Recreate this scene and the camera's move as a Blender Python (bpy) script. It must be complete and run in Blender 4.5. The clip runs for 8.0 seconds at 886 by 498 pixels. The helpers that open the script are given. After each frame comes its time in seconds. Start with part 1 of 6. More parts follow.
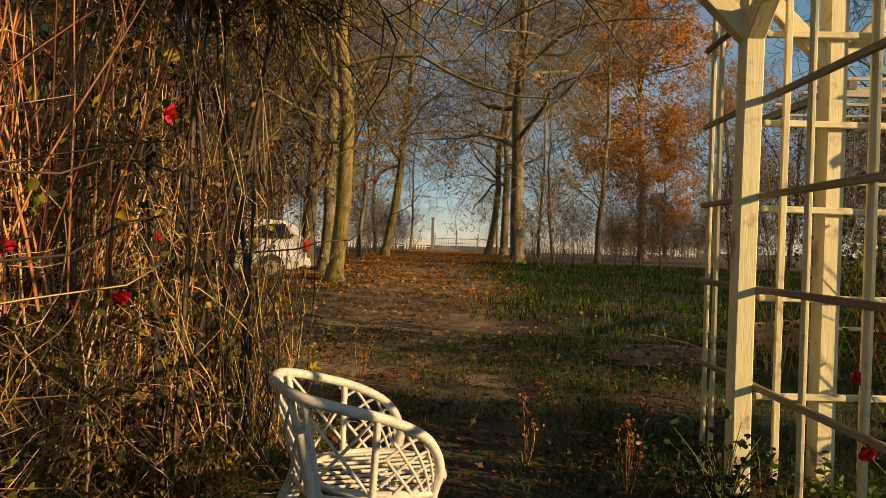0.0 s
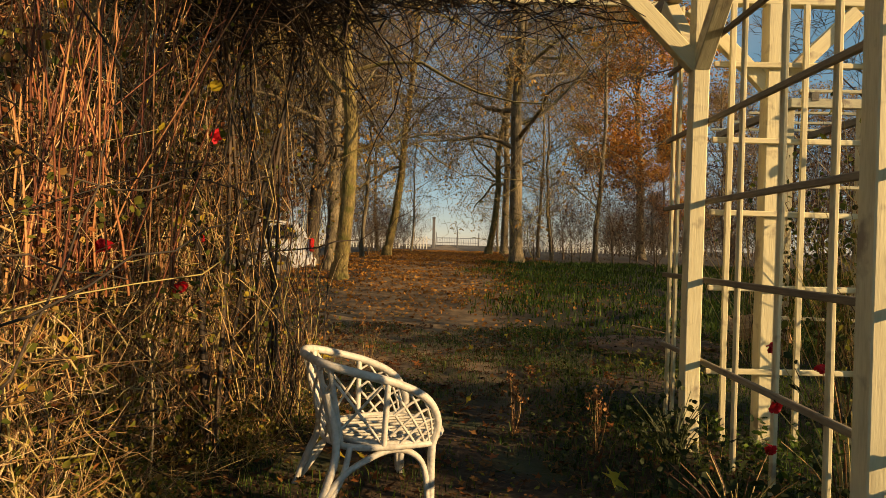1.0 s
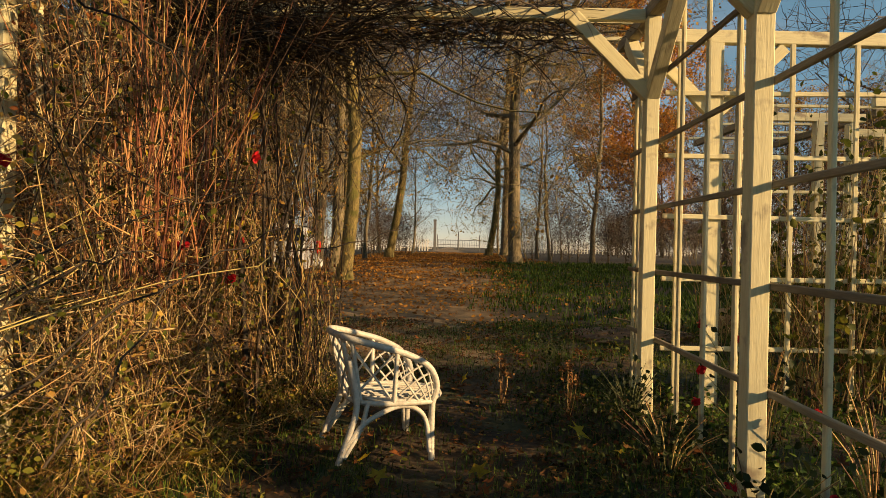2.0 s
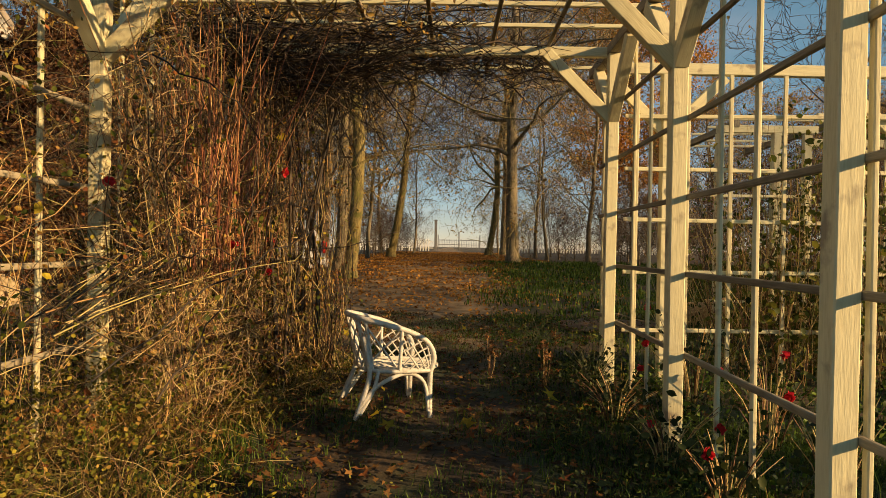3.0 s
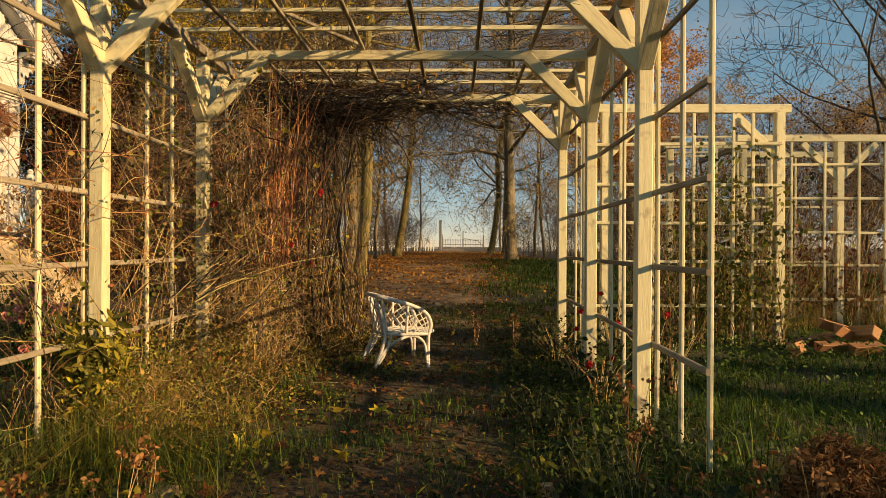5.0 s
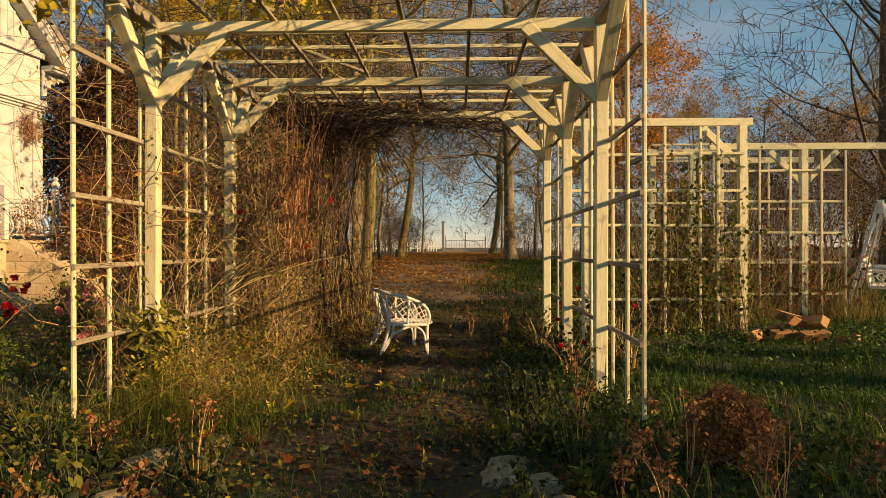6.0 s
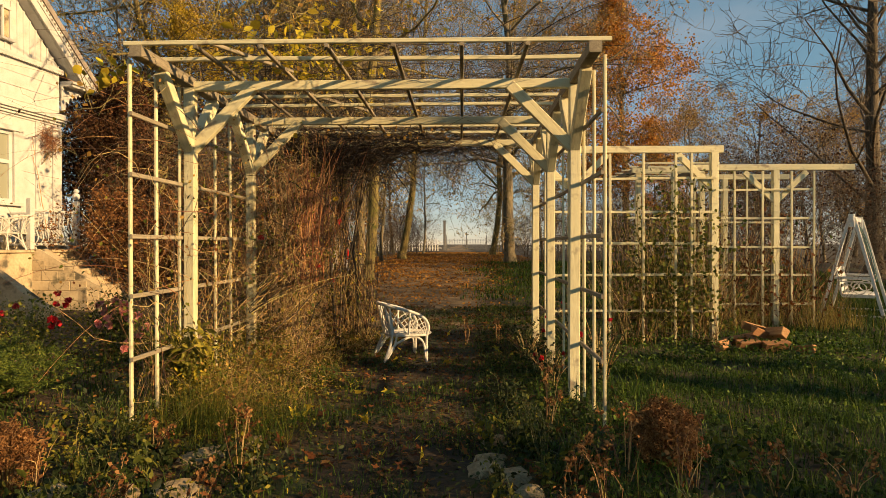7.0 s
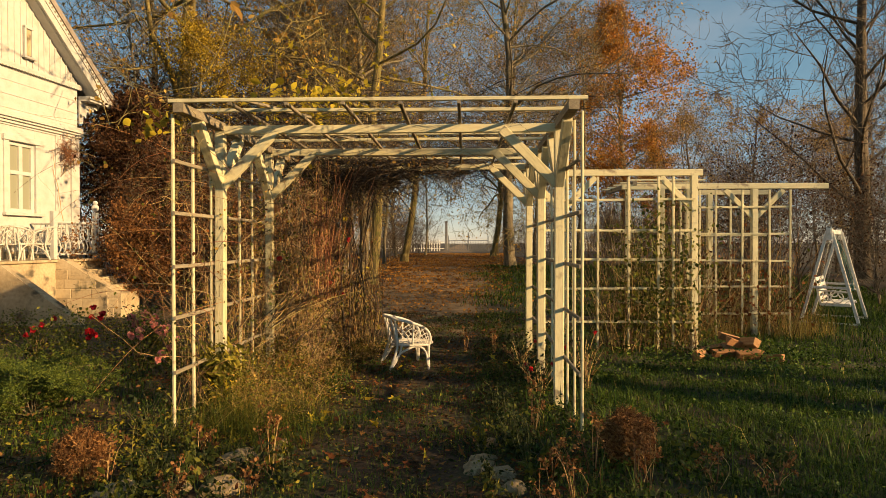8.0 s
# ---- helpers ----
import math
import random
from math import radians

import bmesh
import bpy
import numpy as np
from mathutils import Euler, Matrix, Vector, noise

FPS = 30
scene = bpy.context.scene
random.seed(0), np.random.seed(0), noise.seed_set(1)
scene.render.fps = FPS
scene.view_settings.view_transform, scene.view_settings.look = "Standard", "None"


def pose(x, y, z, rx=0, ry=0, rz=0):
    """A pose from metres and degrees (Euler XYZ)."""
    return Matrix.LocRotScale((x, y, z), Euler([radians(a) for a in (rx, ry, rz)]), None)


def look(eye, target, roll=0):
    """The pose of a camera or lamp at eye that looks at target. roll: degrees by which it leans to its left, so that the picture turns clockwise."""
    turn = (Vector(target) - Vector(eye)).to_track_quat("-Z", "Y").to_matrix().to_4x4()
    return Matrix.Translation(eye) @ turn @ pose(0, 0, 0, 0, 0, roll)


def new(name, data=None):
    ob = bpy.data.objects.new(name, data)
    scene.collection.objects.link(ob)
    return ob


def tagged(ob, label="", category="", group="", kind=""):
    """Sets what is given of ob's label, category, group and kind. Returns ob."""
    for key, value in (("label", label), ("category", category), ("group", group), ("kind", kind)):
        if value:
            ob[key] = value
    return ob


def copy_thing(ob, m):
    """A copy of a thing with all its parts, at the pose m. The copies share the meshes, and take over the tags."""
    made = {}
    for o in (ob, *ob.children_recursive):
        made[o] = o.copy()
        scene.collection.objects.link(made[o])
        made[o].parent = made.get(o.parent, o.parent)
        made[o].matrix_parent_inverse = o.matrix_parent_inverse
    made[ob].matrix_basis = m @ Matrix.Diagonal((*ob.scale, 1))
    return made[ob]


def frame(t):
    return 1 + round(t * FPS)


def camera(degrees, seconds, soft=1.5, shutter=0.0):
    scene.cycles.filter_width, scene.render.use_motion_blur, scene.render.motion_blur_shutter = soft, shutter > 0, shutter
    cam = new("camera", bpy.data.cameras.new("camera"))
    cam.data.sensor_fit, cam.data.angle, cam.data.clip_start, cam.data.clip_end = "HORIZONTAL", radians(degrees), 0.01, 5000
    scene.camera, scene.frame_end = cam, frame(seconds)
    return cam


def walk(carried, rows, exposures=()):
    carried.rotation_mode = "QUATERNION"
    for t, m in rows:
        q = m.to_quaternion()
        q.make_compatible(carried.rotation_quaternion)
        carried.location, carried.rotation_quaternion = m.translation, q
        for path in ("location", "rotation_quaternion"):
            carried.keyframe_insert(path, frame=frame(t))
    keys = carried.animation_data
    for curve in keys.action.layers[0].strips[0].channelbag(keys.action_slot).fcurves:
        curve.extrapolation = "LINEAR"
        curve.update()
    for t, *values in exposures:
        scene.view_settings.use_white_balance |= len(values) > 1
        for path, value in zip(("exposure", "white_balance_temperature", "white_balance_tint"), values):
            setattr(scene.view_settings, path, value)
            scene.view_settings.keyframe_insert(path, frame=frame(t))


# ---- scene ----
cam = camera(70.0, 8.0, soft=0.7)
PATH = [
    (0, (0.097, 0.189, 0.998), (0.086, 2.189, 0.986), 1.7),
    (0.5, (0.11, -0.075, 0.992), (0.096, 1.925, 0.982), 1.6),
    (1, (0.123, -0.419, 0.995), (0.108, 1.58, 0.981), 1.5),
    (1.5, (0.136, -0.798, 0.983), (0.119, 1.202, 0.976), 1.3),
    (3, (0.206, -2.142, 0.965), (0.183, -0.142, 0.958), 1.0),
    (3.5, (0.234, -2.609, 0.95), (0.21, -0.609, 0.945), 0.8),
    (4, (0.279, -3.085, 0.946), (0.248, -1.085, 0.941), 0.6),
    (4.5, (0.315, -3.559, 0.945), (0.28, -1.559, 0.937), 0.4),
    (6, (0.454, -4.88, 0.946), (0.403, -2.88, 0.941), -0.1),
    (6.5, (0.494, -5.295, 1.076), (0.44, -3.296, 1.064), -0.1),
    (7, (0.529, -5.702, 1.222), (0.472, -3.703, 1.208), -0.1),
    (7.5, (0.557, -6.089, 1.351), (0.496, -4.09, 1.336), -0.2),
    (8, (0.569, -6.476, 1.498), (0.506, -4.477, 1.479), -0.1),
]
walk(cam, [(t, look(eye, target, roll)) for t, eye, target, roll in PATH], exposures=((0.0, 0.78, 6900, 17), (4.0, 0.82, 6900, 17), (8.0, 0.89, 6900, 17)))

# ---- sky and sun: late afternoon, low sun from the right and a little behind ----
SUN_TO = Vector((0.92, -0.39, 0.30)).normalized()
world = bpy.data.worlds.new("autumn_sky")
scene.world = world
world.use_nodes = True
sky = world.node_tree.nodes.new("ShaderNodeTexSky")
sky.sky_type, sky.sun_disc = "NISHITA", False
sky.sun_elevation = math.asin(SUN_TO.z)
sky.sun_rotation = math.atan2(SUN_TO.x, SUN_TO.y)
sky.air_density, sky.dust_density, sky.ozone_density = 1.0, 0.0, 0.9
sky.altitude = 2500
back = world.node_tree.nodes["Background"]
back.inputs["Strength"].default_value = 0.113
even = world.node_tree.nodes.new("ShaderNodeGamma")
even.inputs["Gamma"].default_value = 0.6
tone = world.node_tree.nodes.new("ShaderNodeHueSaturation")
tone.inputs["Hue"].default_value, tone.inputs["Saturation"].default_value, tone.inputs["Value"].default_value = 0.474, 1.45, 1.0
veil = world.node_tree.nodes.new("ShaderNodeTexNoise")
veil.inputs["Scale"].default_value, veil.inputs["Detail"].default_value = 2.2, 6
coord = world.node_tree.nodes.new("ShaderNodeTexCoord")
flat = world.node_tree.nodes.new("ShaderNodeMapping")
flat.inputs["Scale"].default_value = (1.0, 1.0, 3.2)
thin = world.node_tree.nodes.new("ShaderNodeMapRange")
thin.inputs["From Min"].default_value, thin.inputs["From Max"].default_value, thin.inputs["To Max"].default_value = 0.48, 0.72, 0.45
cloud = world.node_tree.nodes.new("ShaderNodeMix")
cloud.data_type = "RGBA"
cloud.inputs["B"].default_value = (2.6, 2.65, 2.7, 1)
for a, b in ((sky.outputs["Color"], even.inputs["Color"]), (even.outputs["Color"], tone.inputs["Color"]), (coord.outputs["Generated"], flat.inputs["Vector"]), (flat.outputs["Vector"], veil.inputs["Vector"]),
             (veil.outputs["Fac"], thin.inputs["Value"]), (thin.outputs["Result"], cloud.inputs["Factor"]), (tone.outputs["Color"], cloud.inputs["A"]), (cloud.outputs["Result"], back.inputs["Color"])):
    world.node_tree.links.new(a, b)
sun = new("sun", bpy.data.lights.new("sun", "SUN"))
sun.data.energy, sun.data.angle, sun.data.color = 5.0, radians(0.6), (1.0, 0.69, 0.33)
sun.matrix_world = look(SUN_TO * 50, (0, 0, 0))


# ---- materials ----
def mat(name, stops, scale=6.0, stretch=(1, 1, 1), rough=0.8, bump=0.3, fine=60.0, spot=None, island=0.0, per_object=0.0,
        leaf=0.0, metal=0.0, bump_dist=0.01, space="Object"):
    """A rough surface: a colour ramp over a mixed coarse and fine noise, stains, and fine relief.
    stops: colours from dark to light. spot: (colour, scale, amount) of worn patches. island, per_object: how far
    each piece shifts along the ramp. leaf: the share of light let through."""
    m = bpy.data.materials.new(name)
    m.use_nodes = True
    nt = m.node_tree
    n, l = nt.nodes, nt.links
    bsdf = n["Principled BSDF"]
    bsdf.inputs["Roughness"].default_value = rough
    bsdf.inputs["Metallic"].default_value = metal
    co = n.new("ShaderNodeTexCoord")
    mp = n.new("ShaderNodeMapping")
    mp.inputs["Scale"].default_value = stretch
    l.new(co.outputs[space], mp.inputs["Vector"])
    a = n.new("ShaderNodeTexNoise")
    a.inputs["Scale"].default_value, a.inputs["Detail"].default_value = scale, 5
    l.new(mp.outputs["Vector"], a.inputs["Vector"])
    b = n.new("ShaderNodeTexNoise")
    b.inputs["Scale"].default_value, b.inputs["Detail"].default_value = fine, 3
    l.new(mp.outputs["Vector"], b.inputs["Vector"])
    mix = n.new("ShaderNodeMath")
    mix.operation = "MULTIPLY_ADD"
    mix.inputs[1].default_value = 0.45
    l.new(b.outputs["Fac"], mix.inputs[0])
    sc = n.new("ShaderNodeMath")
    sc.operation = "MULTIPLY"
    sc.inputs[1].default_value = 0.55
    l.new(a.outputs["Fac"], sc.inputs[0])
    l.new(sc.outputs[0], mix.inputs[2])
    value = mix.outputs[0]
    for amount, node, out in ((island, "ShaderNodeNewGeometry", "Random Per Island"), (per_object, "ShaderNodeObjectInfo", "Random")):
        if amount:
            g = n.new(node)
            off = n.new("ShaderNodeMath")
            off.operation = "SUBTRACT"
            off.inputs[1].default_value = 0.5
            l.new(g.outputs[out], off.inputs[0])
            add = n.new("ShaderNodeMath")
            add.operation = "MULTIPLY_ADD"
            add.inputs[1].default_value = amount
            l.new(off.outputs[0], add.inputs[0])
            l.new(value, add.inputs[2])
            value = add.outputs[0]
    ramp = n.new("ShaderNodeValToRGB")
    els = ramp.color_ramp.elements
    while len(els) < len(stops):
        els.new(0.5)
    lo, hi = (0.32, 0.68) if not (island or per_object) else (0.15, 0.85)
    for i, c in enumerate(stops):
        els[i].position = lo + (hi - lo) * i / max(1, len(stops) - 1)
        els[i].color = (*c, 1)
    l.new(value, ramp.inputs["Fac"])
    colour = ramp.outputs["Color"]
    if spot:
        s = n.new("ShaderNodeTexNoise")
        s.inputs["Scale"].default_value, s.inputs["Detail"].default_value = spot[1], 6
        l.new(co.outputs[space], s.inputs["Vector"])
        r = n.new("ShaderNodeMapRange")
        r.inputs["From Min"].default_value, r.inputs["From Max"].default_value = 0.66 - 0.3 * spot[2], 0.78 - 0.3 * spot[2]
        l.new(s.outputs["Fac"], r.inputs["Value"])
        mx = n.new("ShaderNodeMix")
        mx.data_type = "RGBA"
        l.new(r.outputs["Result"], mx.inputs["Factor"])
        l.new(colour, mx.inputs["A"])
        mx.inputs["B"].default_value = (*spot[0], 1)
        colour = mx.outputs["Result"]
    l.new(colour, bsdf.inputs["Base Color"])
    if bump:
        bp = n.new("ShaderNodeBump")
        bp.inputs["Strength"].default_value, bp.inputs["Distance"].default_value = bump, bump_dist
        l.new(mix.outputs[0], bp.inputs["Height"])
        l.new(bp.outputs["Normal"], bsdf.inputs["Normal"])
    if leaf:
        bsdf.inputs["Specular IOR Level"].default_value = 0.2
        tr = n.new("ShaderNodeBsdfTranslucent")
        l.new(colour, tr.inputs["Color"])
        ms = n.new("ShaderNodeMixShader")
        ms.inputs["Fac"].default_value = leaf
        l.new(bsdf.outputs["BSDF"], ms.inputs[1])
        l.new(tr.outputs["BSDF"], ms.inputs[2])
        l.new(ms.outputs["Shader"], n["Material Output"].inputs["Surface"])
    return m


PAINT = mat("aged_cream_paint", [(0.38, 0.335, 0.195), (0.61, 0.56, 0.345), (0.71, 0.675, 0.43)], 3.0, (9, 9, 1), 0.75, 0.35, 14, ((0.30, 0.25, 0.17), 7.0, 0.25), per_object=0.25)
# Weathered tone of rungs; also carries the shade of side beams and long battens.
PAINT_GREY = mat("weathered_shaded_batten", [(0.10, 0.082, 0.055), (0.22, 0.185, 0.125), (0.38, 0.33, 0.23)], 3.0, (9, 9, 1), 0.8, 0.4, 14, ((0.16, 0.13, 0.09), 6.0, 0.3), per_object=0.35)
CANE = mat("white_painted_cane", [(0.33, 0.315, 0.27), (0.52, 0.50, 0.44), (0.62, 0.60, 0.54)], 12, (1, 1, 1), 0.55, 0.3, 60, ((0.38, 0.34, 0.26), 16.0, 0.2))
SOIL = mat("leaf_littered_soil", [(0.012, 0.007, 0.004), (0.040, 0.024, 0.010), (0.11, 0.064, 0.026)], 1.2, (1, 1, 1), 0.95, 0.8, 22, ((0.030, 0.038, 0.010), 1.6, 0.5), bump_dist=0.03)
BARK = mat("grey_brown_bark", [(0.075, 0.06, 0.038), (0.185, 0.15, 0.09), (0.31, 0.255, 0.155)], 5, (3, 3, 0.6), 0.95, 0.9, 20, ((0.075, 0.075, 0.025), 3.0, 0.3), bump_dist=0.04, )
BARK_DARK = mat("dark_twig_bark", [(0.04, 0.031, 0.02), (0.10, 0.078, 0.05), (0.18, 0.14, 0.09)], 5, (3, 3, 0.6), 0.95, 0.9, 20, bump_dist=0.04)
BARK_MOSS = mat("mossy_bark", [(0.07, 0.055, 0.022), (0.18, 0.14, 0.05), (0.30, 0.235, 0.08)], 5, (3, 3, 0.6), 0.95, 0.9, 20, ((0.12, 0.115, 0.025), 3.0, 0.4), bump_dist=0.04)
SIDING = mat("white_house_boards", [(0.40, 0.39, 0.35), (0.49, 0.485, 0.455), (0.53, 0.53, 0.505)], 4, (1, 1, 1), 0.7, 0.15, 40, ((0.55, 0.50, 0.40), 5.0, 0.15))


def worn_track(m, colour):
    """Lays a sandy, wheel-worn track with ragged edges over the soil where the drive runs."""
    n, l = m.node_tree.nodes, m.node_tree.links
    bsdf = n["Principled BSDF"]
    soil = bsdf.inputs["Base Color"].links[0].from_socket
    co = n.new("ShaderNodeTexCoord")
    xyz = n.new("ShaderNodeSeparateXYZ")
    l.new(co.outputs["Object"], xyz.inputs[0])
    wob = n.new("ShaderNodeTexNoise")
    wob.inputs["Scale"].default_value, wob.inputs["Detail"].default_value = 0.55, 6
    l.new(co.outputs["Object"], wob.inputs["Vector"])

    def sum_of(op, a, b):
        k = n.new("ShaderNodeMath")
        k.operation = op
        for i, v in enumerate((a, b)):
            if isinstance(v, float):
                k.inputs[i].default_value = v
            else:
                l.new(v, k.inputs[i])
        return k.outputs[0]

    def between(v, a, b):
        r = n.new("ShaderNodeMapRange")
        r.interpolation_type = "SMOOTHSTEP"
        r.inputs["From Min"].default_value, r.inputs["From Max"].default_value = a, b
        l.new(v, r.inputs["Value"])
        return r.outputs["Result"]
    off = sum_of("ABSOLUTE", sum_of("ADD", xyz.outputs["X"], 0.35), 0.0)
    off = sum_of("ADD", off, sum_of("MULTIPLY", wob.outputs["Fac"], 3.2))
    side = between(off, 4.1, 2.9)
    along_y = between(sum_of("ADD", xyz.outputs["Y"], sum_of("MULTIPLY", wob.outputs["Fac"], 3.0)), 5.6, 8.2)
    mx = n.new("ShaderNodeMix")
    mx.data_type = "RGBA"
    l.new(sum_of("MULTIPLY", sum_of("MULTIPLY", side, along_y), 0.85), mx.inputs["Factor"])
    l.new(soil, mx.inputs["A"])
    grain = n.new("ShaderNodeTexNoise")
    grain.inputs["Scale"].default_value, grain.inputs["Detail"].default_value = 3.0, 8
    l.new(co.outputs["Object"], grain.inputs["Vector"])
    ramp = n.new("ShaderNodeValToRGB")
    for e, c, at in zip(ramp.color_ramp.elements, ([v * 0.3 for v in colour], colour), (0.36, 0.62)):
        e.color, e.position = (*c, 1), at
    l.new(grain.outputs["Fac"], ramp.inputs["Fac"])
    l.new(ramp.outputs["Color"], mx.inputs["B"])
    l.new(mx.outputs["Result"], bsdf.inputs["Base Color"])


worn_track(SOIL, (0.30, 0.20, 0.10))


# ---- mesh helpers ----
def mesh_of(name, verts, faces, material, smooth=False):
    me = bpy.data.meshes.new(name)
    me.from_pydata([tuple(v) for v in verts], [], [tuple(f) for f in faces])
    me.materials.append(material)
    if smooth:
        me.polygons.foreach_set("use_smooth", [True] * len(me.polygons))
    me.update()
    return me


def arrays_mesh(name, verts, quads, material, smooth=False):
    """A mesh from an (n, 3) array of places and an (m, k) array of corners."""
    me = bpy.data.meshes.new(name)
    quads = np.asarray(quads, dtype=np.int32)
    k = quads.shape[1]
    me.vertices.add(len(verts))
    me.vertices.foreach_set("co", np.asarray(verts, dtype=np.float32).ravel())
    me.loops.add(quads.size)
    me.loops.foreach_set("vertex_index", quads.ravel())
    me.polygons.add(len(quads))
    me.polygons.foreach_set("loop_start", np.arange(0, quads.size, k, dtype=np.int32))
    me.materials.append(material)
    me.update(calc_edges=True)
    me.validate()
    if smooth:
        me.polygons.foreach_set("use_smooth", np.ones(len(quads), dtype=bool))
    return me


JOINED = {"sprays", "shoots", "red_stems", "lime_leaves", "ivy_leaves", "fine_blades", "stem_tuft", "bloom_mass", "seed_tuft", "foliage", "leaves", "heads", "branchwork", "sprigs", "blades", "tall_blades", "seed_heads", "canes", "old_wood", "vines", "crown", "dry_leaves", "green_leaves", "yellow_leaves", "rust_leaves", "brown_leaves", "drive_leaves", "herb_leaves", "withered_leaves", "stalks", "petals", "lattice"}


def part(name, data, material, parent, label="", place=None):
    """A mesh (or a bmesh) as one object under a thing or a part."""
    if isinstance(data, bmesh.types.BMesh):
        me = bpy.data.meshes.new(name)
        data.to_mesh(me)
        data.free()
        me.materials.append(material)
    else:
        me = data
    ob = new(name, me)
    ob.parent = parent
    if place is not None:
        ob.matrix_local = place
    if label:
        tagged(ob, label)
    if name in JOINED:
        tagged(ob, kind="stuff")
    return ob


def thing(name, label, category, at=None, group="", kind=""):
    ob = new(name)
    ob.empty_display_size = 0.1
    if at is not None:
        ob.matrix_world = at
    return tagged(ob, label, category, group, kind)


def box_bm(sx, sy, sz, bevel=0.004, centre=(0, 0, 0)):
    bm = bmesh.new()
    bmesh.ops.create_cube(bm, size=1)
    bmesh.ops.scale(bm, vec=(sx, sy, sz), verts=bm.verts)
    if bevel:
        bmesh.ops.bevel(bm, geom=bm.edges[:], offset=bevel, segments=1, affect="EDGES")
    bmesh.ops.translate(bm, vec=centre, verts=bm.verts)
    return bm


def along(p0, p1, up=(0, 0, 1)):
    """A pose at the middle of p0 and p1, its z along them and its y near up."""
    p0, p1 = Vector(p0), Vector(p1)
    z = (p1 - p0).normalized()
    x = Vector(up).cross(z)
    if x.length < 1e-3:
        x = Vector((1, 0, 0))
    x.normalize()
    y = z.cross(x)
    m = Matrix((x, y, z)).transposed().to_4x4()
    m.translation = (p0 + p1) / 2
    return m


RNG = random.Random(7)


def beam(name, p0, p1, w, h, material, parent, up=(0, 0, 1), warp=0.004, bevel=0.005):
    """A sawn timber from p0 to p1, w wide and h deep towards up, slightly crooked, its edges worn."""
    length = (Vector(p1) - Vector(p0)).length
    bm = bmesh.new()
    cuts = max(1, min(6, int(length / 0.5)))
    rings = []
    phase, amp = RNG.uniform(0, 6), RNG.uniform(-warp, warp)
    b = bevel
    prof = [(-w / 2 + b, -h / 2), (w / 2 - b, -h / 2), (w / 2, -h / 2 + b), (w / 2, h / 2 - b), (w / 2 - b, h / 2), (-w / 2 + b, h / 2), (-w / 2, h / 2 - b), (-w / 2, -h / 2 + b)]
    for i in range(cuts + 1):
        f = i / cuts
        dx = amp * math.sin(phase + 3 * f) * (1 if 0 < f < 1 else 0.3)
        dy = amp * math.cos(phase * 1.7 + 2.4 * f) * (1 if 0 < f < 1 else 0.3)
        rings.append([bm.verts.new((x + dx, y + dy, (f - 0.5) * length)) for x, y in prof])
    for r, s in zip(rings, rings[1:]):
        for i in range(8):
            bm.faces.new((r[i], r[(i + 1) % 8], s[(i + 1) % 8], s[i]))
    bm.faces.new(list(reversed(rings[0])))
    bm.faces.new(rings[-1])
    return part(name, bm, material, parent, place=(parent.matrix_world.inverted() if parent.parent is None else Matrix()) @ along(p0, p1, up))


class Tubes:
    """Many thin tapered tubes in one mesh."""
    def __init__(self):
        self.v, self.f, self.n = [], [], 0

    def add(self, pts, r0, r1, sides=3):
        p = np.asarray(pts, dtype=float)
        k = len(p)
        d = np.gradient(p, axis=0)
        d /= np.linalg.norm(d, axis=1)[:, None] + 1e-9
        ref = np.array([0.31, 0.83, 0.46]) if abs(d[0, 2]) > 0.7 else np.array([0.1, 0.2, 0.97])
        u = np.cross(d, ref)
        u /= np.linalg.norm(u, axis=1)[:, None] + 1e-9
        w = np.cross(d, u)
        r = np.linspace(r0, r1, k)[:, None, None]
        a = np.arange(sides) * (2 * np.pi / sides)
        ring = p[:, None] + r * (np.cos(a)[None, :, None] * u[:, None] + np.sin(a)[None, :, None] * w[:, None])
        self.v.append(ring.reshape(-1, 3))
        i = np.arange(k - 1)[:, None] * sides + np.arange(sides)[None]
        j = np.arange(k - 1)[:, None] * sides + (np.arange(sides)[None] + 1) % sides
        q = np.stack([i, j, j + sides, i + sides], -1).reshape(-1, 4) + self.n
        self.f.append(q)
        self.n += k * sides

    def mesh(self, name, material, smooth=True):
        return arrays_mesh(name, np.concatenate(self.v), np.concatenate(self.f), material, smooth)


def leaves_mesh(name, places, size, material, rng, flat=0.0, vary=0.4, fold=0.25, aspect=0.7):
    """Leaves: folded diamonds of six points, each turned its own way. flat: 1 lies them nearly level."""
    p = np.asarray(places, dtype=float)
    n = len(p)
    d = rng.normal(size=(n, 3))
    d[:, 2] *= 1 - flat
    d /= np.linalg.norm(d, axis=1)[:, None] + 1e-9
    e = rng.normal(size=(n, 3))
    e[:, 2] *= 1 - flat
    e -= (e * d).sum(1)[:, None] * d
    e /= np.linalg.norm(e, axis=1)[:, None] + 1e-9
    up = np.cross(d, e)
    up[up[:, 2] < 0] *= -1
    s = size * (1 + vary * rng.uniform(-1, 1, n))[:, None]
    w = s * aspect * 0.5
    pts = np.stack([p - d * s * 0.5, p - d * s * 0.1 + e * w + up * w * fold, p + d * s * 0.25 + e * w * 0.75 + up * w * fold, p + d * s * 0.5,
                    p + d * s * 0.25 - e * w * 0.75 + up * w * fold, p - d * s * 0.1 - e * w + up * w * fold], 1)
    base = np.arange(n)[:, None] * 6
    quads = np.concatenate([base + [0, 1, 2, 3], base + [0, 3, 4, 5]], 0)
    return arrays_mesh(name, pts.reshape(-1, 3), quads, material)


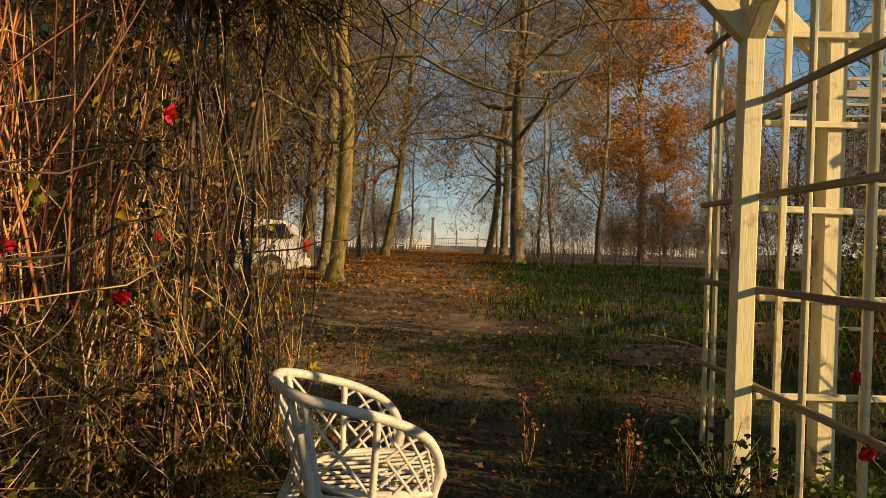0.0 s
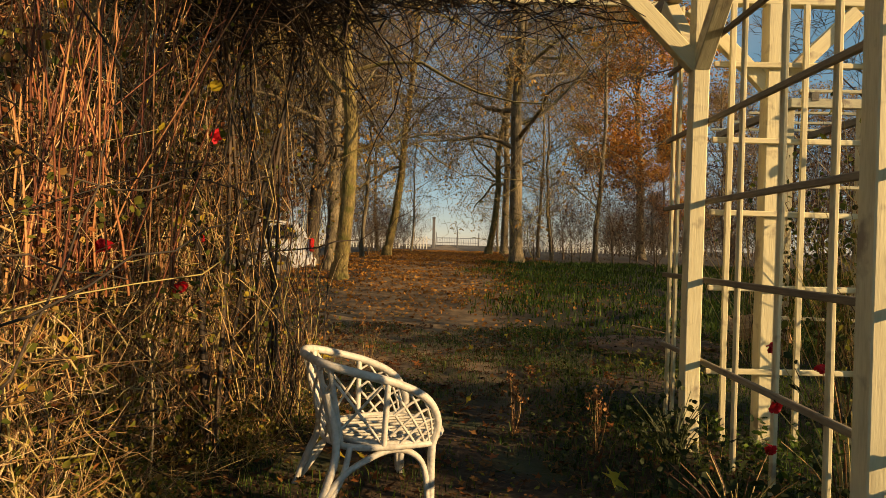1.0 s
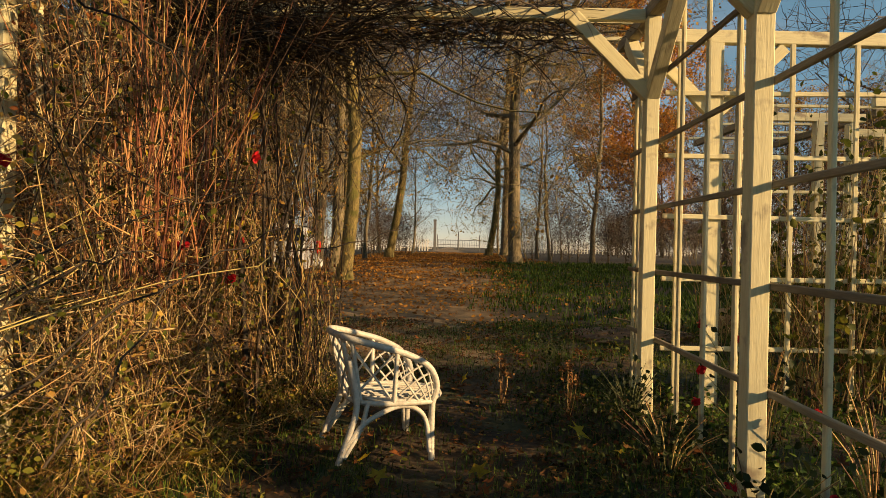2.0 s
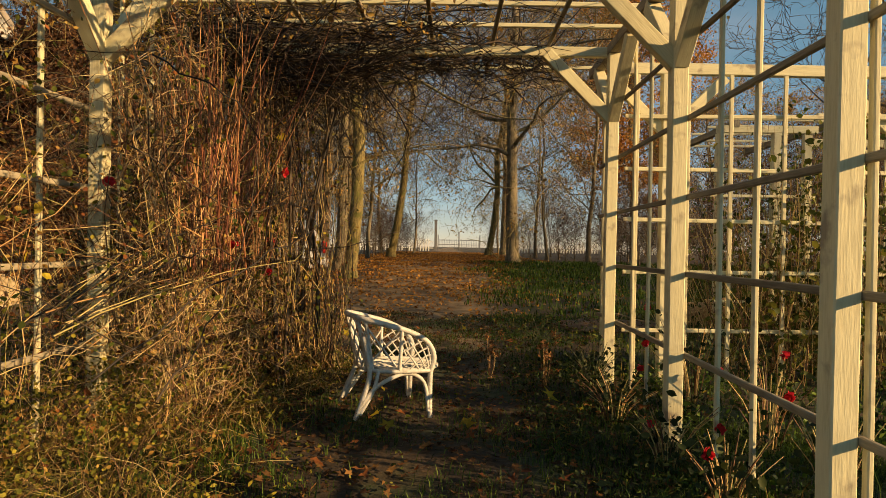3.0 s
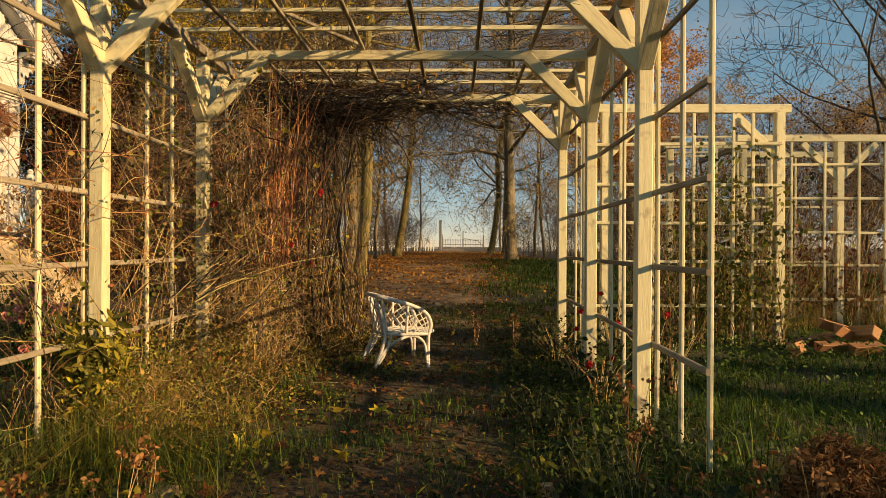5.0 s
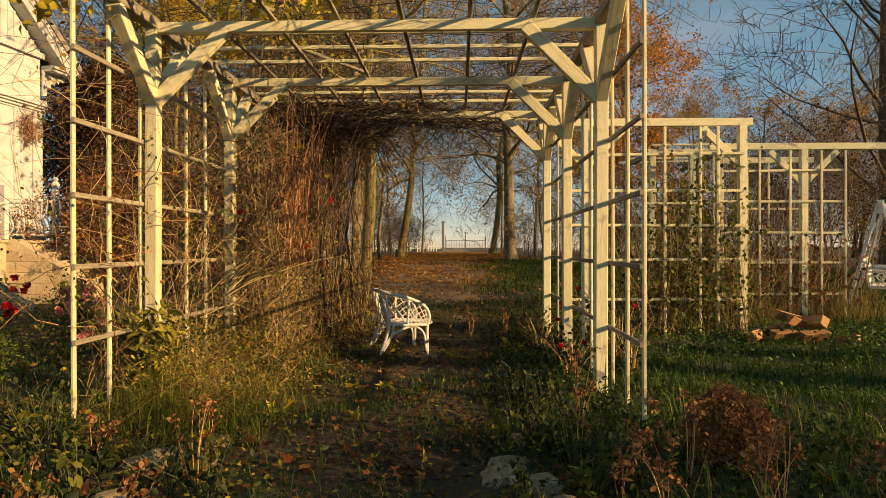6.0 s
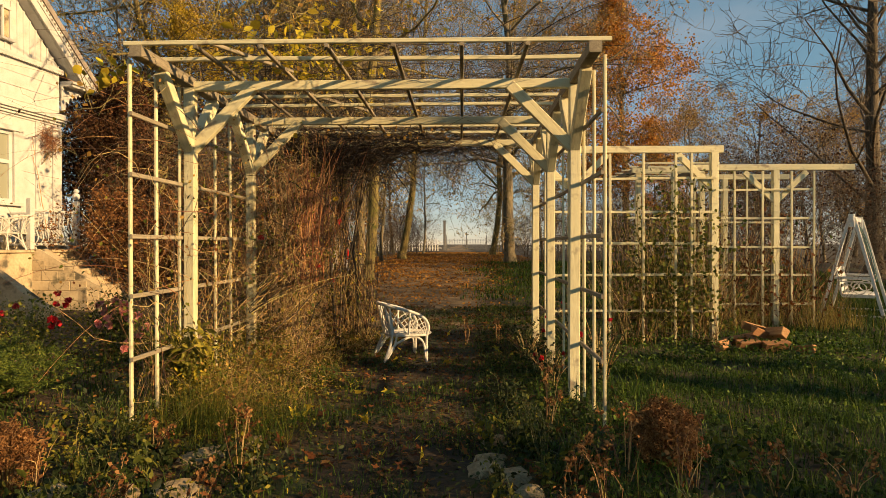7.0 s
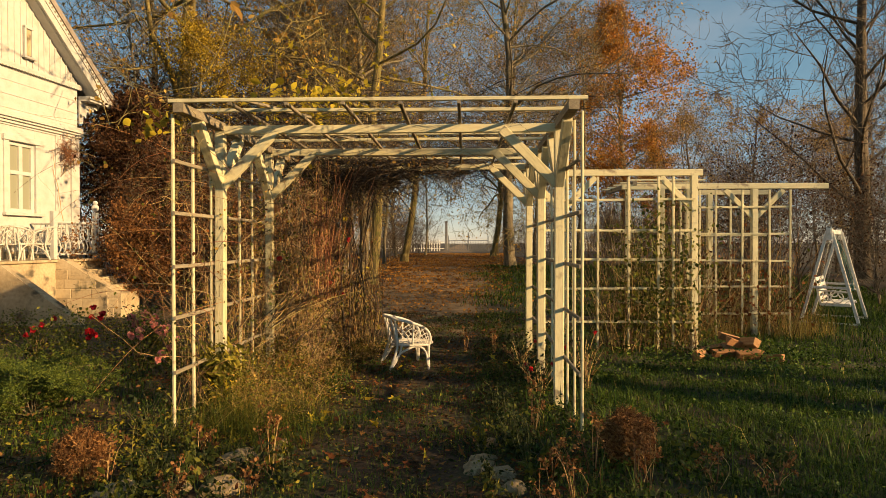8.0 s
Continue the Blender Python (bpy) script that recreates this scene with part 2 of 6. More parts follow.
def ragged_leaves(name, places, size, material, rng, flat=0.6, curl=0.35):
    """Lobed fallen leaves: a middle and ten rim points each, at uneven lengths, curled at the rim."""
    p = np.asarray(places, dtype=float)
    n = len(p)
    up = rng.normal(size=(n, 3)) * (1 - flat) * 0.7 + np.array([0, 0, 1.0])
    up /= np.linalg.norm(up, axis=1)[:, None]
    d = rng.normal(size=(n, 3))
    d -= (d * up).sum(1)[:, None] * up
    d /= np.linalg.norm(d, axis=1)[:, None]
    e = np.cross(up, d)
    s = (size * (1 + 0.5 * rng.uniform(-1, 1, n)))[:, None]
    rows = [p]
    for k in range(10):
        a = 2 * math.pi * k / 10
        r = (1.0 if k % 2 == 0 else 0.52) * (1 + 0.22 * rng.normal(size=n)) * (1.15 if k == 0 else 0.8)
        r = np.clip(r, 0.25, 1.5)[:, None] * s * 0.5
        rows.append(p + (d * math.cos(a) + e * math.sin(a) * 0.85) * r + up * r * curl * rng.uniform(-0.3, 1.0, n)[:, None])
    v = np.stack(rows, 1)
    b = np.arange(n)[:, None] * 11
    q = np.concatenate([b + [0, 1 + 2 * j, 2 + 2 * j, 1 + (2 * j + 2) % 10] for j in range(5)], 0)
    return arrays_mesh(name, v.reshape(-1, 3), q, material)


def smooth01(a, b, x):
    t = np.clip((np.asarray(x, dtype=float) - a) / (b - a), 0, 1)
    return t * t * (3 - 2 * t)


def ground_z(x, y):
    """The lie of the land: nearly level garden, the drive rising gently away from it."""
    x, y = np.asarray(x, dtype=float), np.asarray(y, dtype=float)
    z = -0.30 + 0.63 * smooth01(4, 28, y) + 0.12 * smooth01(28, 80, y)
    z = z + 0.10 * smooth01(0.9, 1.6, np.abs(x + 0.2)) * (1 - smooth01(5, 9, y))
    z = z + 0.02 * np.sin(x * 2.3 + 0.7 * y) * np.sin(y * 1.9 - x) + 0.015 * np.sin(5.1 * x + 1.3) * np.sin(4.3 * y)
    return z


# ---- ground ----
def make_ground():
    def axis(near, far, step):
        a = list(np.arange(-near, near + 1e-6, step))
        v, s = near, step
        while v < far:
            s *= 1.35
            v += s
            a.append(v)
            a.insert(0, -v)
        return np.array(a)
    xs, ys = axis(8, 900, 0.12), axis(9, 900, 0.12)
    gx, gy = np.meshgrid(xs, ys)
    gz = ground_z(gx, gy)
    v = np.stack([gx, gy, gz], -1).reshape(-1, 3)
    w = len(xs)
    i = (np.arange(len(ys) - 1)[:, None] * w + np.arange(w - 1)[None]).ravel()
    q = np.stack([i, i + 1, i + 1 + w, i + w], -1)
    ob = new("ground", arrays_mesh("ground", v, q, SOIL, True))
    tagged(ob, "dark garden soil with moss, grass and fallen leaves", "ground", kind="structure")


make_ground()


# ---- the pergola over the path ----
PX, LX = 1.585, -1.955
POST_Y = (0.05, 1.72, 3.38)
RUNGS = (0.335, 0.825, 1.29, 1.77, 2.24)


def side_x(out, y):
    """The line of the posts: the sunny side runs a little askew."""
    return 1.55 + 0.0138 * y if out > 0 else LX


def pergola():
    root = thing("pergola", "cream-painted timber pergola with trellis sides, overgrown with bare climbers", "pergola")
    for out in (1, -1):
        for y in POST_Y:
            x = side_x(out, y)
            beam("post", (x, y, -0.33), (x, y, 2.66), 0.094, 0.094, PAINT, root, up=(0, 1, 0), warp=0.006, bevel=0.006)
            # knee braces across and along
            beam("knee_brace", (x - out * 0.02, y, 2.10), (x - out * 0.58, y, 2.66), 0.07, 0.10, PAINT, root, up=(out, 0, 1))
            for s in (-1, 1):
                beam("knee_brace", (x, y + s * 0.02, 2.10), (x, y + s * 0.56, 2.66), 0.09, 0.095, PAINT, root, up=(0, -s, 1))
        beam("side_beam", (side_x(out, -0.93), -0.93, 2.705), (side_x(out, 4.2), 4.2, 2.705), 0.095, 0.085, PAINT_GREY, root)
        gap = 0.048 if out > 0 else 0.050
        for z in RUNGS:
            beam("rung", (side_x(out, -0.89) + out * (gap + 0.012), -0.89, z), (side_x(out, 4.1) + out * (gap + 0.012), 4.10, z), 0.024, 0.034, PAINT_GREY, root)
        for y in (-0.85, -0.43, 0.02, 0.85, 1.28, 2.12, 2.55, 2.97, 3.93, 4.05):
            x = side_x(out, y) + out * (gap + 0.036)
            beam("trellis_slat", (x, y, -0.22 + RNG.uniform(-0.05, 0.1)), (x, y, 2.66), 0.022, 0.036, PAINT, root, up=(0, 1, 0))
    for y in POST_Y:
        beam("cross_beam", (LX + 0.05, y, 2.675), (PX - 0.05, y, 2.675), 0.055, 0.085, PAINT, root)
    for y in (-0.91, -0.48, 0.42, 0.85, 1.28, 2.12, 2.55, 2.97, 3.76, 4.16):
        beam("batten", (-2.05, y, 2.765), (1.66, y, 2.765), 0.03, 0.034, PAINT, root, warp=0.01)
    for x in (-1.495, -0.99, -0.49, 0.02, 0.536, 1.03):
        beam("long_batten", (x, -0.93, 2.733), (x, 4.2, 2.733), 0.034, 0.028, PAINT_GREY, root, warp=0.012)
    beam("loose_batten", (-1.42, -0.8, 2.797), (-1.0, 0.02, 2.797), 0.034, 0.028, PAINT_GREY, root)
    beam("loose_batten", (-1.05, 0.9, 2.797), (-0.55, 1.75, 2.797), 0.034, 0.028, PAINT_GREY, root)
    return root


pergola()


def trellis_wing(name, label, x0, x1, y, posts, cols, top, rows, beam_x, braced=True):
    root = thing(name, label, "trellis", group="trellis wings")
    for px in posts:
        beam("post", (px, y, -0.3), (px, y, top - 0.1), 0.1, 0.1, PAINT, root, up=(0, 1, 0))
    beam("top_beam", (beam_x[0], y, top - 0.05), (beam_x[1], y, top - 0.05), 0.07, 0.1, PAINT, root)
    for i, px in enumerate(posts):
        for s in (-1, 1):
            if braced and x0 - 0.05 <= px + s * 0.4 <= x1 + 0.05:
                beam("knee_brace", (px + s * 0.02, y, top - 0.62), (px + s * 0.52, y, top - 0.12), 0.05, 0.09, PAINT, root, up=(-s, 0, 1))
    for z in rows:
        beam("rung", (x0, y - 0.065, z), (x1, y - 0.065, z + RNG.uniform(-0.02, 0.02)), 0.024, 0.036, PAINT, root)
    for cx in cols:
        beam("trellis_slat", (cx, y - 0.09, -0.2), (cx, y - 0.09, top - 0.12), 0.036, 0.022, PAINT, root, up=(0, 1, 0))
    return root


trellis_wing("trellis_wing", "cream-painted trellis wing hung with roses and ivy", 1.75, 4.2, 3.6, (2.14, 4.2), (1.85, 2.3, 2.68, 3.16, 3.62, 3.85), 2.65, (2.16, 1.69, 1.24, 0.77, 0.25), (1.7, 4.33))
trellis_wing("trellis_wing", "cream-painted trellis wing among dry rose canes", 4.5, 6.47, 5.2, (5.86,), (4.85, 5.14, 5.61, 6.09, 6.46), 2.57, (2.13, 1.66, 1.18, 0.70, 0.20), (4.4, 7.17))
trellis_wing("trellis_wing", "cream-painted trellis of the rear garden walk", 3.7, 5.1, 6.5, (4.6,), (4.95,), 2.68, (1.72, 0.3), (3.8, 5.15), False)
trellis_wing("trellis_wing", "cream-painted trellis of the rear garden walk", 5.4, 6.9, 7.0, (5.75,), (6.15,), 2.6, (1.65, 0.7), (5.3, 7.0), False)
walk_roof = thing("garden_walk_roof", "open batten roof over the rear garden walk", "pergola")
for x in (4.05, 5.3):
    beam("roof_beam", (x, 6.45, 2.70), (x, 8.9, 2.70), 0.08, 0.09, PAINT_GREY, walk_roof)
    beam("post", (x, 7.0, -0.25), (x, 7.0, 2.66), 0.1, 0.1, PAINT, walk_roof, up=(0, 1, 0))
for k in range(5):
    beam("batten", (3.9, 6.5 + 0.58 * k, 2.765), (5.45, 6.5 + 0.54 * k, 2.765), 0.035, 0.034, PAINT, walk_roof, warp=0.01)


# ---- trees ----
def grow(seed, height, r0, first=0.25, mains=14, forks=(6, 4, 4), spread=0.6, droop=0.0, lean=(0, 0), wiggle=0.05, sides=8, min_r=0.006, reach=0.42, stout=0.5, rise=0.09, full=False):
    """The wood of a tree: a tapered trunk with limbs, branches and twigs, and the places of its twig ends."""
    rng = np.random.default_rng(seed)
    tubes, wood, tips = Tubes(), Tubes(), []
    last = len(forks)

    def limb(p, d, length, r, level):
        n = (10, 7, 5, 4, 3)[level]
        pts, dd = [np.array(p, dtype=float)], np.array(d, dtype=float)
        for _ in range(n - 1):
            dd = dd + rng.normal(size=3) * wiggle * (1 + level * 1.3) + np.array([0, 0, (rise if level == 1 else 0.03) - droop * (level > 0)])
            if level == 0:
                dd = dd * 0.7 + np.array([lean[0], lean[1], 1.0]) * 0.3
            dd /= np.linalg.norm(dd)
            pts.append(pts[-1] + dd * length / (n - 1))
        pts = np.array(pts)
        if level == 0:
            tubes.add(np.array([pts[0] - [0, 0, 0.3], pts[0] + [0, 0, 0.1], pts[0] + [0, 0, 0.45]]), r * 1.5, r * 1.02, sides)
        (tubes if level == 0 else wood).add(pts, r, max(r * 0.22, min_r * 0.6), sides if level == 0 else (5 if level == 1 else 3))
        if level >= last:
            tips.extend([pts[-1], pts[-2]])
            return
        count = mains if level == 0 else int(rng.integers(forks[level] - 1, forks[level] + 2))
        for c in range(count):
            f = first + (1 - first) * (c + rng.uniform(0, 1)) / count if level == 0 else rng.uniform(0.2, 1.0)
            f = min(f, 0.98)
            k = f * (n - 1)
            i = int(k)
            step = pts[min(i + 1, n - 1)] - pts[i]
            q = pts[i] + step * (k - i)
            ahead = step / (np.linalg.norm(step) + 1e-9)
            side = rng.normal(size=3)
            side -= (side @ ahead) * ahead
            side /= np.linalg.norm(side) + 1e-9
            ang = spread * rng.uniform(0.8, 1.5) * (1.3 - 0.6 * f if level == 0 else 1)
            nr = max(min_r, r * (1 - 0.72 * f) * rng.uniform(0.76, 1.2) * (stout if level == 0 else 0.5))
            nl = length * (reach if level == 0 else 0.52) * rng.uniform(0.65, 1.2) * ((0.35 + 0.95 * math.sin(math.pi * min(1.0, 0.12 + 0.9 * (f - first) / (1 - first))) if full else 1.15 - 0.6 * f) if level == 0 else 1)
            limb(q, ahead * math.cos(ang) + side * math.sin(ang), nl, nr, level + 1)

    limb((0, 0, 0), (lean[0], lean[1], 1.0), height, r0, 0)
    return tubes, wood, np.array(tips)


LEAF_ORANGE = mat("orange_oak_leaf", [(0.22, 0.085, 0.018), (0.48, 0.21, 0.035), (0.62, 0.33, 0.06)], 3, rough=0.7, bump=0, island=0.7, leaf=0.45)
LEAF_BROWN = mat("brown_dry_leaf", [(0.15, 0.08, 0.022), (0.36, 0.205, 0.048), (0.54, 0.36, 0.09)], 3, rough=0.75, bump=0, island=0.7, leaf=0.4)
LEAF_YELLOW = mat("yellow_leaf", [(0.26, 0.19, 0.02), (0.48, 0.36, 0.03), (0.62, 0.50, 0.05)], 3, rough=0.65, bump=0, island=0.7, leaf=0.4)
LEAF_GREEN = mat("garden_leaf", [(0.035, 0.05, 0.009), (0.085, 0.105, 0.016), (0.19, 0.18, 0.028)], 3, rough=0.7, bump=0, island=0.8, leaf=0.3)
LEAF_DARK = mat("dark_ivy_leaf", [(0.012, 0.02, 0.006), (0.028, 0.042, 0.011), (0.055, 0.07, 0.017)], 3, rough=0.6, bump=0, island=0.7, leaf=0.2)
LEAF_GOLD = mat("golden_maple_leaf", [(0.17, 0.105, 0.012), (0.36, 0.25, 0.025), (0.52, 0.39, 0.04)], 3, rough=0.65, bump=0, island=0.8, leaf=0.4)
LEAF_LIME = mat("yellow_green_leaf", [(0.06, 0.062, 0.011), (0.16, 0.15, 0.02), (0.34, 0.28, 0.035)], 3, rough=0.65, bump=0, island=0.8, leaf=0.35)
LEAF_RUSTY = mat("rusty_hydrangea_leaf", [(0.07, 0.03, 0.013), (0.17, 0.075, 0.026), (0.29, 0.14, 0.045)], 3, rough=0.75, bump=0, island=0.8, leaf=0.25)
# copper leaf, darkened so that shade is part of its colour
LEAF_COPPER = mat("shaded_copper_leaf", [(0.028, 0.012, 0.007), (0.07, 0.031, 0.014), (0.14, 0.068, 0.027)], 3, rough=0.75, bump=0, island=0.8, leaf=0.2)
LEAF_RUST = mat("rust_shrub_leaf", [(0.06, 0.02, 0.008), (0.15, 0.05, 0.015), (0.27, 0.10, 0.028)], 3, rough=0.75, bump=0, island=0.8, leaf=0.25)


def tree_pattern(name, label, seed, height, r0, bark, leaf=None, leaf_size=0.12, per_tip=2, scatter=0.35, keep=1.0, category="tree", **how):
    root = thing(name, label, category)
    tubes, wood, tips = grow(seed, height, r0, **how)
    part("trunk", tubes.mesh("trunk", bark), bark, root)
    part("branchwork", wood.mesh("branchwork", bark), bark, root)
    if leaf is not None:
        rng = np.random.default_rng(seed + 90)
        tips = tips[rng.uniform(size=len(tips)) < keep]
        pl = np.repeat(tips, per_tip, axis=0) + rng.normal(size=(len(tips) * per_tip, 3)) * scatter
        pl[:, 2] = np.maximum(pl[:, 2], 0.03)
        part("crown", leaves_mesh("crown", pl, leaf_size, leaf, rng), leaf, root)
    return root


def stand(tree, places):
    """Sets a tree at the first place and copies of it at the others: x, y, turn, scale."""
    for i, (x, y, turn, s) in enumerate(places):
        m = Matrix.Translation((x, y, float(ground_z(x, y)))) @ Matrix.Rotation(radians(turn), 4, "Z") @ Matrix.Scale(s, 4)
        ob = tree if i == 0 else copy_thing(tree, Matrix())
        ob.matrix_basis = m


stand(tree_pattern("avenue_tree", "tall avenue tree with mossy trunk and few brown leaves", 3, 18, 0.21, BARK_MOSS, LEAF_BROWN, 0.10, 6, 0.16, 0.13, first=0.22, mains=26, forks=(0, 6, 5, 3), spread=0.95, stout=0.40, rise=0.05, reach=0.34, min_r=0.011, wiggle=0.085, full=True),
      [(-2.72, 16.2, 0, 1.0), (-3.1, 33.0, 70, 1.1), (-9.7, 14.6, 130, 1.42), (3.1, 46, 20, 1.2)])
stand(tree_pattern("avenue_tree", "broad old avenue tree with dry brown leaves", 5, 19, 0.29, BARK, LEAF_BROWN, 0.11, 6, 0.16, 0.13, first=0.22, mains=28, forks=(0, 6, 5, 3), spread=0.95, stout=0.42, rise=0.05, reach=0.36, min_r=0.012, wiggle=0.085, full=True),
      [(2.95, 25.6, 0, 1.0), (-3.55, 19.2, 90, 0.72), (-6.5, 22.5, 250, 0.85), (4.6, 50, 200, 1.1)])
stand(tree_pattern("old_tree", "large bare spreading tree at the lawn's edge", 8, 17, 0.30, BARK_DARK, None, first=0.14, mains=32, forks=(0, 7, 5, 4), spread=0.7, reach=0.4, stout=0.34, rise=0.05, min_r=0.011),
      [(16.1, 18.6, 0, 1.0), (-7.8, 27, 120, 1.0), (-4.6, 21.5, 80, 0.8)])
stand(tree_pattern("oak_tree", "oak with a dense crown of orange leaves", 11, 17, 0.30, BARK, LEAF_ORANGE, 0.15, 26, 0.26, 0.8, first=0.24, mains=26, forks=(0, 7, 5), spread=0.95, reach=0.25, stout=0.45, rise=0.05, wiggle=0.08, full=True),
      [(12.7, 41, 0, 1.04), (20, 58, 120, 0.6)])
stand(tree_pattern("young_oak", "half-bare young oak with thinning brown leaves", 14, 12, 0.2, BARK_DARK, LEAF_BROWN, 0.12, 9, 0.18, 0.24, first=0.2, mains=24, forks=(0, 6, 4, 3), spread=0.95, reach=0.4, stout=0.42, rise=0.05, wiggle=0.08, full=True),
      [(15.0, 33, 0, 0.72), (19.5, 36, 140, 0.75), (22.5, 31, 40, 0.6), (26, 36, 80, 0.75), (-11, 40, 60, 1.2), (-14, 30, 200, 1.1)])
stand(tree_pattern("bare_tree", "slender bare autumn tree at the park's edge", 21, 15, 0.13, BARK, LEAF_BROWN, 0.11, 6, 0.16, 0.08, first=0.15, mains=24, forks=(0, 5, 4, 3), spread=0.9, reach=0.34, stout=0.42, rise=0.04, wiggle=0.085, min_r=0.010, full=True),
      [(7.2, 30, 0, 1.0), (13.0, 29, 90, 0.55), (19, 27, 130, 0.5), (-5.6, 36, 10, 1.0), (-8.5, 33, 60, 1.1), (-4.9, 45, 100, 1), (30, 40, 33, 0.9), (-13.5, 22, 77, 1.2), (-12, 47, 99, 1.2),
       # Three at y below 2 are unseen, added to streak the drive with shade.
       (-11.5, 17, 120, 0.8), (-7.0, 18.5, 250, 0.7), (27, -2.0, 40, 0.8), (29, 0.2, 160, 0.85), (24, 1.6, 250, 0.7), (-18, 30, 20, 1.3), (25, 52, 70, 0.7), (5.6, 38, 20, 0.85), (-6.2, 29.5, 45, 0.9), (-9, 55, 30, 1.2), (-4.4, 24.6, 310, 0.8), (-3.8, 28.5, 15, 0.8), (-2.9, 52, 260, 0.8), (5.2, 30.5, 120, 0.7), (4.9, 60, 50, 0.9)])

# Unseen trunks, added to throw dark stripes across thicket and path.
stand(tree_pattern("shadow_caster_tree", "unseen stout trunk added to throw the shade stripe on the thicket", 52, 8.6, 0.55, BARK, None, wiggle=0.006, first=0.8, mains=7, forks=(0, 4, 3), spread=0.5, reach=0.12),
      [(17.0, -5.22, 0, 1.0), (18.5, -4.5, 140, 0.92)])
stand(tree_pattern("maple_tree", "maple with thinning golden-yellow leaves", 41, 9, 0.12, BARK_MOSS, LEAF_GOLD, 0.07, 14, 0.2, 0.9, first=0.68, mains=16, forks=(0, 6, 4), spread=0.9, reach=0.2, stout=0.4, rise=0.04, full=True),
      [(-8.0, 14.2, 0, 0.9)])

# shrubs of the undergrowth; those at y below -3 are unseen, added for shade
stand(tree_pattern("shrub", "leafless grey-brown shrub in the undergrowth", 31, 2.4, 0.03, BARK_DARK, LEAF_COPPER, 0.05, 3, 0.15, 0.25, "shrub", first=0.02, mains=26, forks=(0, 6, 4), spread=0.6, reach=0.8, min_r=0.004, wiggle=0.09),
      [(9.0, 12.5, 0, 1.1), (11.0, 13.5, 50, 1.3), (13.0, 13.0, 120, 1.2), (15.0, 15, 200, 1.5), (8.2, 16, 20, 1.0), (12, 17.5, 70, 1.5), (17.5, 14.5, 170, 1.4), (6.8, 20, 90, 0.9), (9.5, 21, 10, 1.2), (7.0, 26, 35, 1.2), (9.2, 30, 66, 1.3), (20, 20, 11, 1.8), (14, 23, 0, 1.6), (17, 25, 90, 1.7),
       (-5.5, 9.8, 0, 1.2), (-6.6, 13, 80, 1.4), (-5.0, 12.5, 160, 1.3), (-9.0, 17.5, 45, 1.8), (-6.5, 18, 20, 1.6), (-11, 19, 220, 2.0), (-13, 16, 100, 2.0), (-7.5, 24, 10, 1.7), (-5.2, 31, 60, 1.3), (-5.8, 42, 0, 1.5), (6.4, 34, 0, 1.3), (7.5, 44, 50, 1.5), (-9.5, 34, 90, 2), (24, 30, 30, 2.0), (29, 31, 130, 2.2), (21, 40, 80, 2.2), (13, 47, 10, 1.2), (-7, 62, 0, 2.0), (-3.3, 49, 40, 0.9), (-3.0, 60, 110, 1.1), (-4.8, 54, 20, 1.3), (-4.4, 37, 10, 0.9), (-9.2, 16.3, 33, 2.0), (-10.6, 18, 140, 2.4), (-8.4, 19.5, 210, 2.3), (-11.8, 21, 300, 2.6), (-12.6, 24, 20, 2.8), (-9.6, 22.5, 80, 2.4), (11.5, 10.5, 15, 0.9), (13.5, 11, 75, 1.0), (15.6, 11.6, 130, 1.1), (18, 12, 200, 1.2), (20.5, 13.5, 260, 1.3), (23, 16, 320, 1.5), (19, 17, 40, 1.4), (26, 20, 100, 1.8), (22, 22, 190, 1.7), (16.5, 21, 10, 1.5), (12, 20, 280, 1.3), (6.4, -3.3, 0, 0.62), (7.6, -4.1, 90, 0.75), (5.8, -4.7, 200, 0.6), (6.6, -5.6, 30, 0.8), (5.2, -5.7, 110, 0.7), (8.5, -5.2, 250, 0.9), (7.4, -6.6, 310, 1.0), (4.4, 31, 0, 0.7), (5.6, 27.5, 80, 0.75), (6.8, 31.5, 150, 0.9), (8.3, 28, 230, 0.85), (10.5, 31, 20, 1.0), (12.5, 27, 300, 0.9), (4.2, 38, 60, 0.8), (5.4, 43, 130, 0.9), (-3.9, 31.5, 210, 0.7), (-3.6, 36, 280, 0.7), (-4.2, 44, 350, 0.9), (3.9, 53, 30, 0.8)] + [(RNG.uniform(17, 32), RNG.uniform(50, 73), RNG.uniform(0, 360), RNG.uniform(0.9, 1.5)) for _ in range(30)] + [(RNG.uniform(-16, -4.8), RNG.uniform(55, 73), RNG.uniform(0, 360), RNG.uniform(0.8, 1.3)) for _ in range(10)])
stand(tree_pattern("rust_shrub", "dense shrub with rusty brown leaves beside the steps", 33, 1.9, 0.03, BARK, LEAF_RUSTY, 0.06, 16, 0.11, 1.0, "shrub", first=0.02, mains=26, forks=(0, 6, 4), spread=0.5, reach=0.7, min_r=0.004),
      [(-7.75, 9.75, 0, 0.95), (-7.1, 10.4, 90, 0.95), (-6.95, 9.6, 200, 0.8), (-6.2, 11.0, 40, 1.1), (-5.3, 10.2, 300, 0.9), (-4.6, 9.4, 60, 0.75), (-4.0, 10.2, 10, 0.9)])


stand(tree_pattern("copper_beech", "tall bush with rusty red-brown leaves, darkened for shade, beside the house", 61, 5.6, 0.07, BARK, LEAF_COPPER, 0.08, 14, 0.17, 1.0, first=0.05, mains=30, forks=(0, 6, 4), spread=0.7, reach=0.28, min_r=0.006, stout=0.4, full=True),
      [(-9.95, 13.3, 0, 1.0), (-10.9, 15.2, 120, 1.1)])


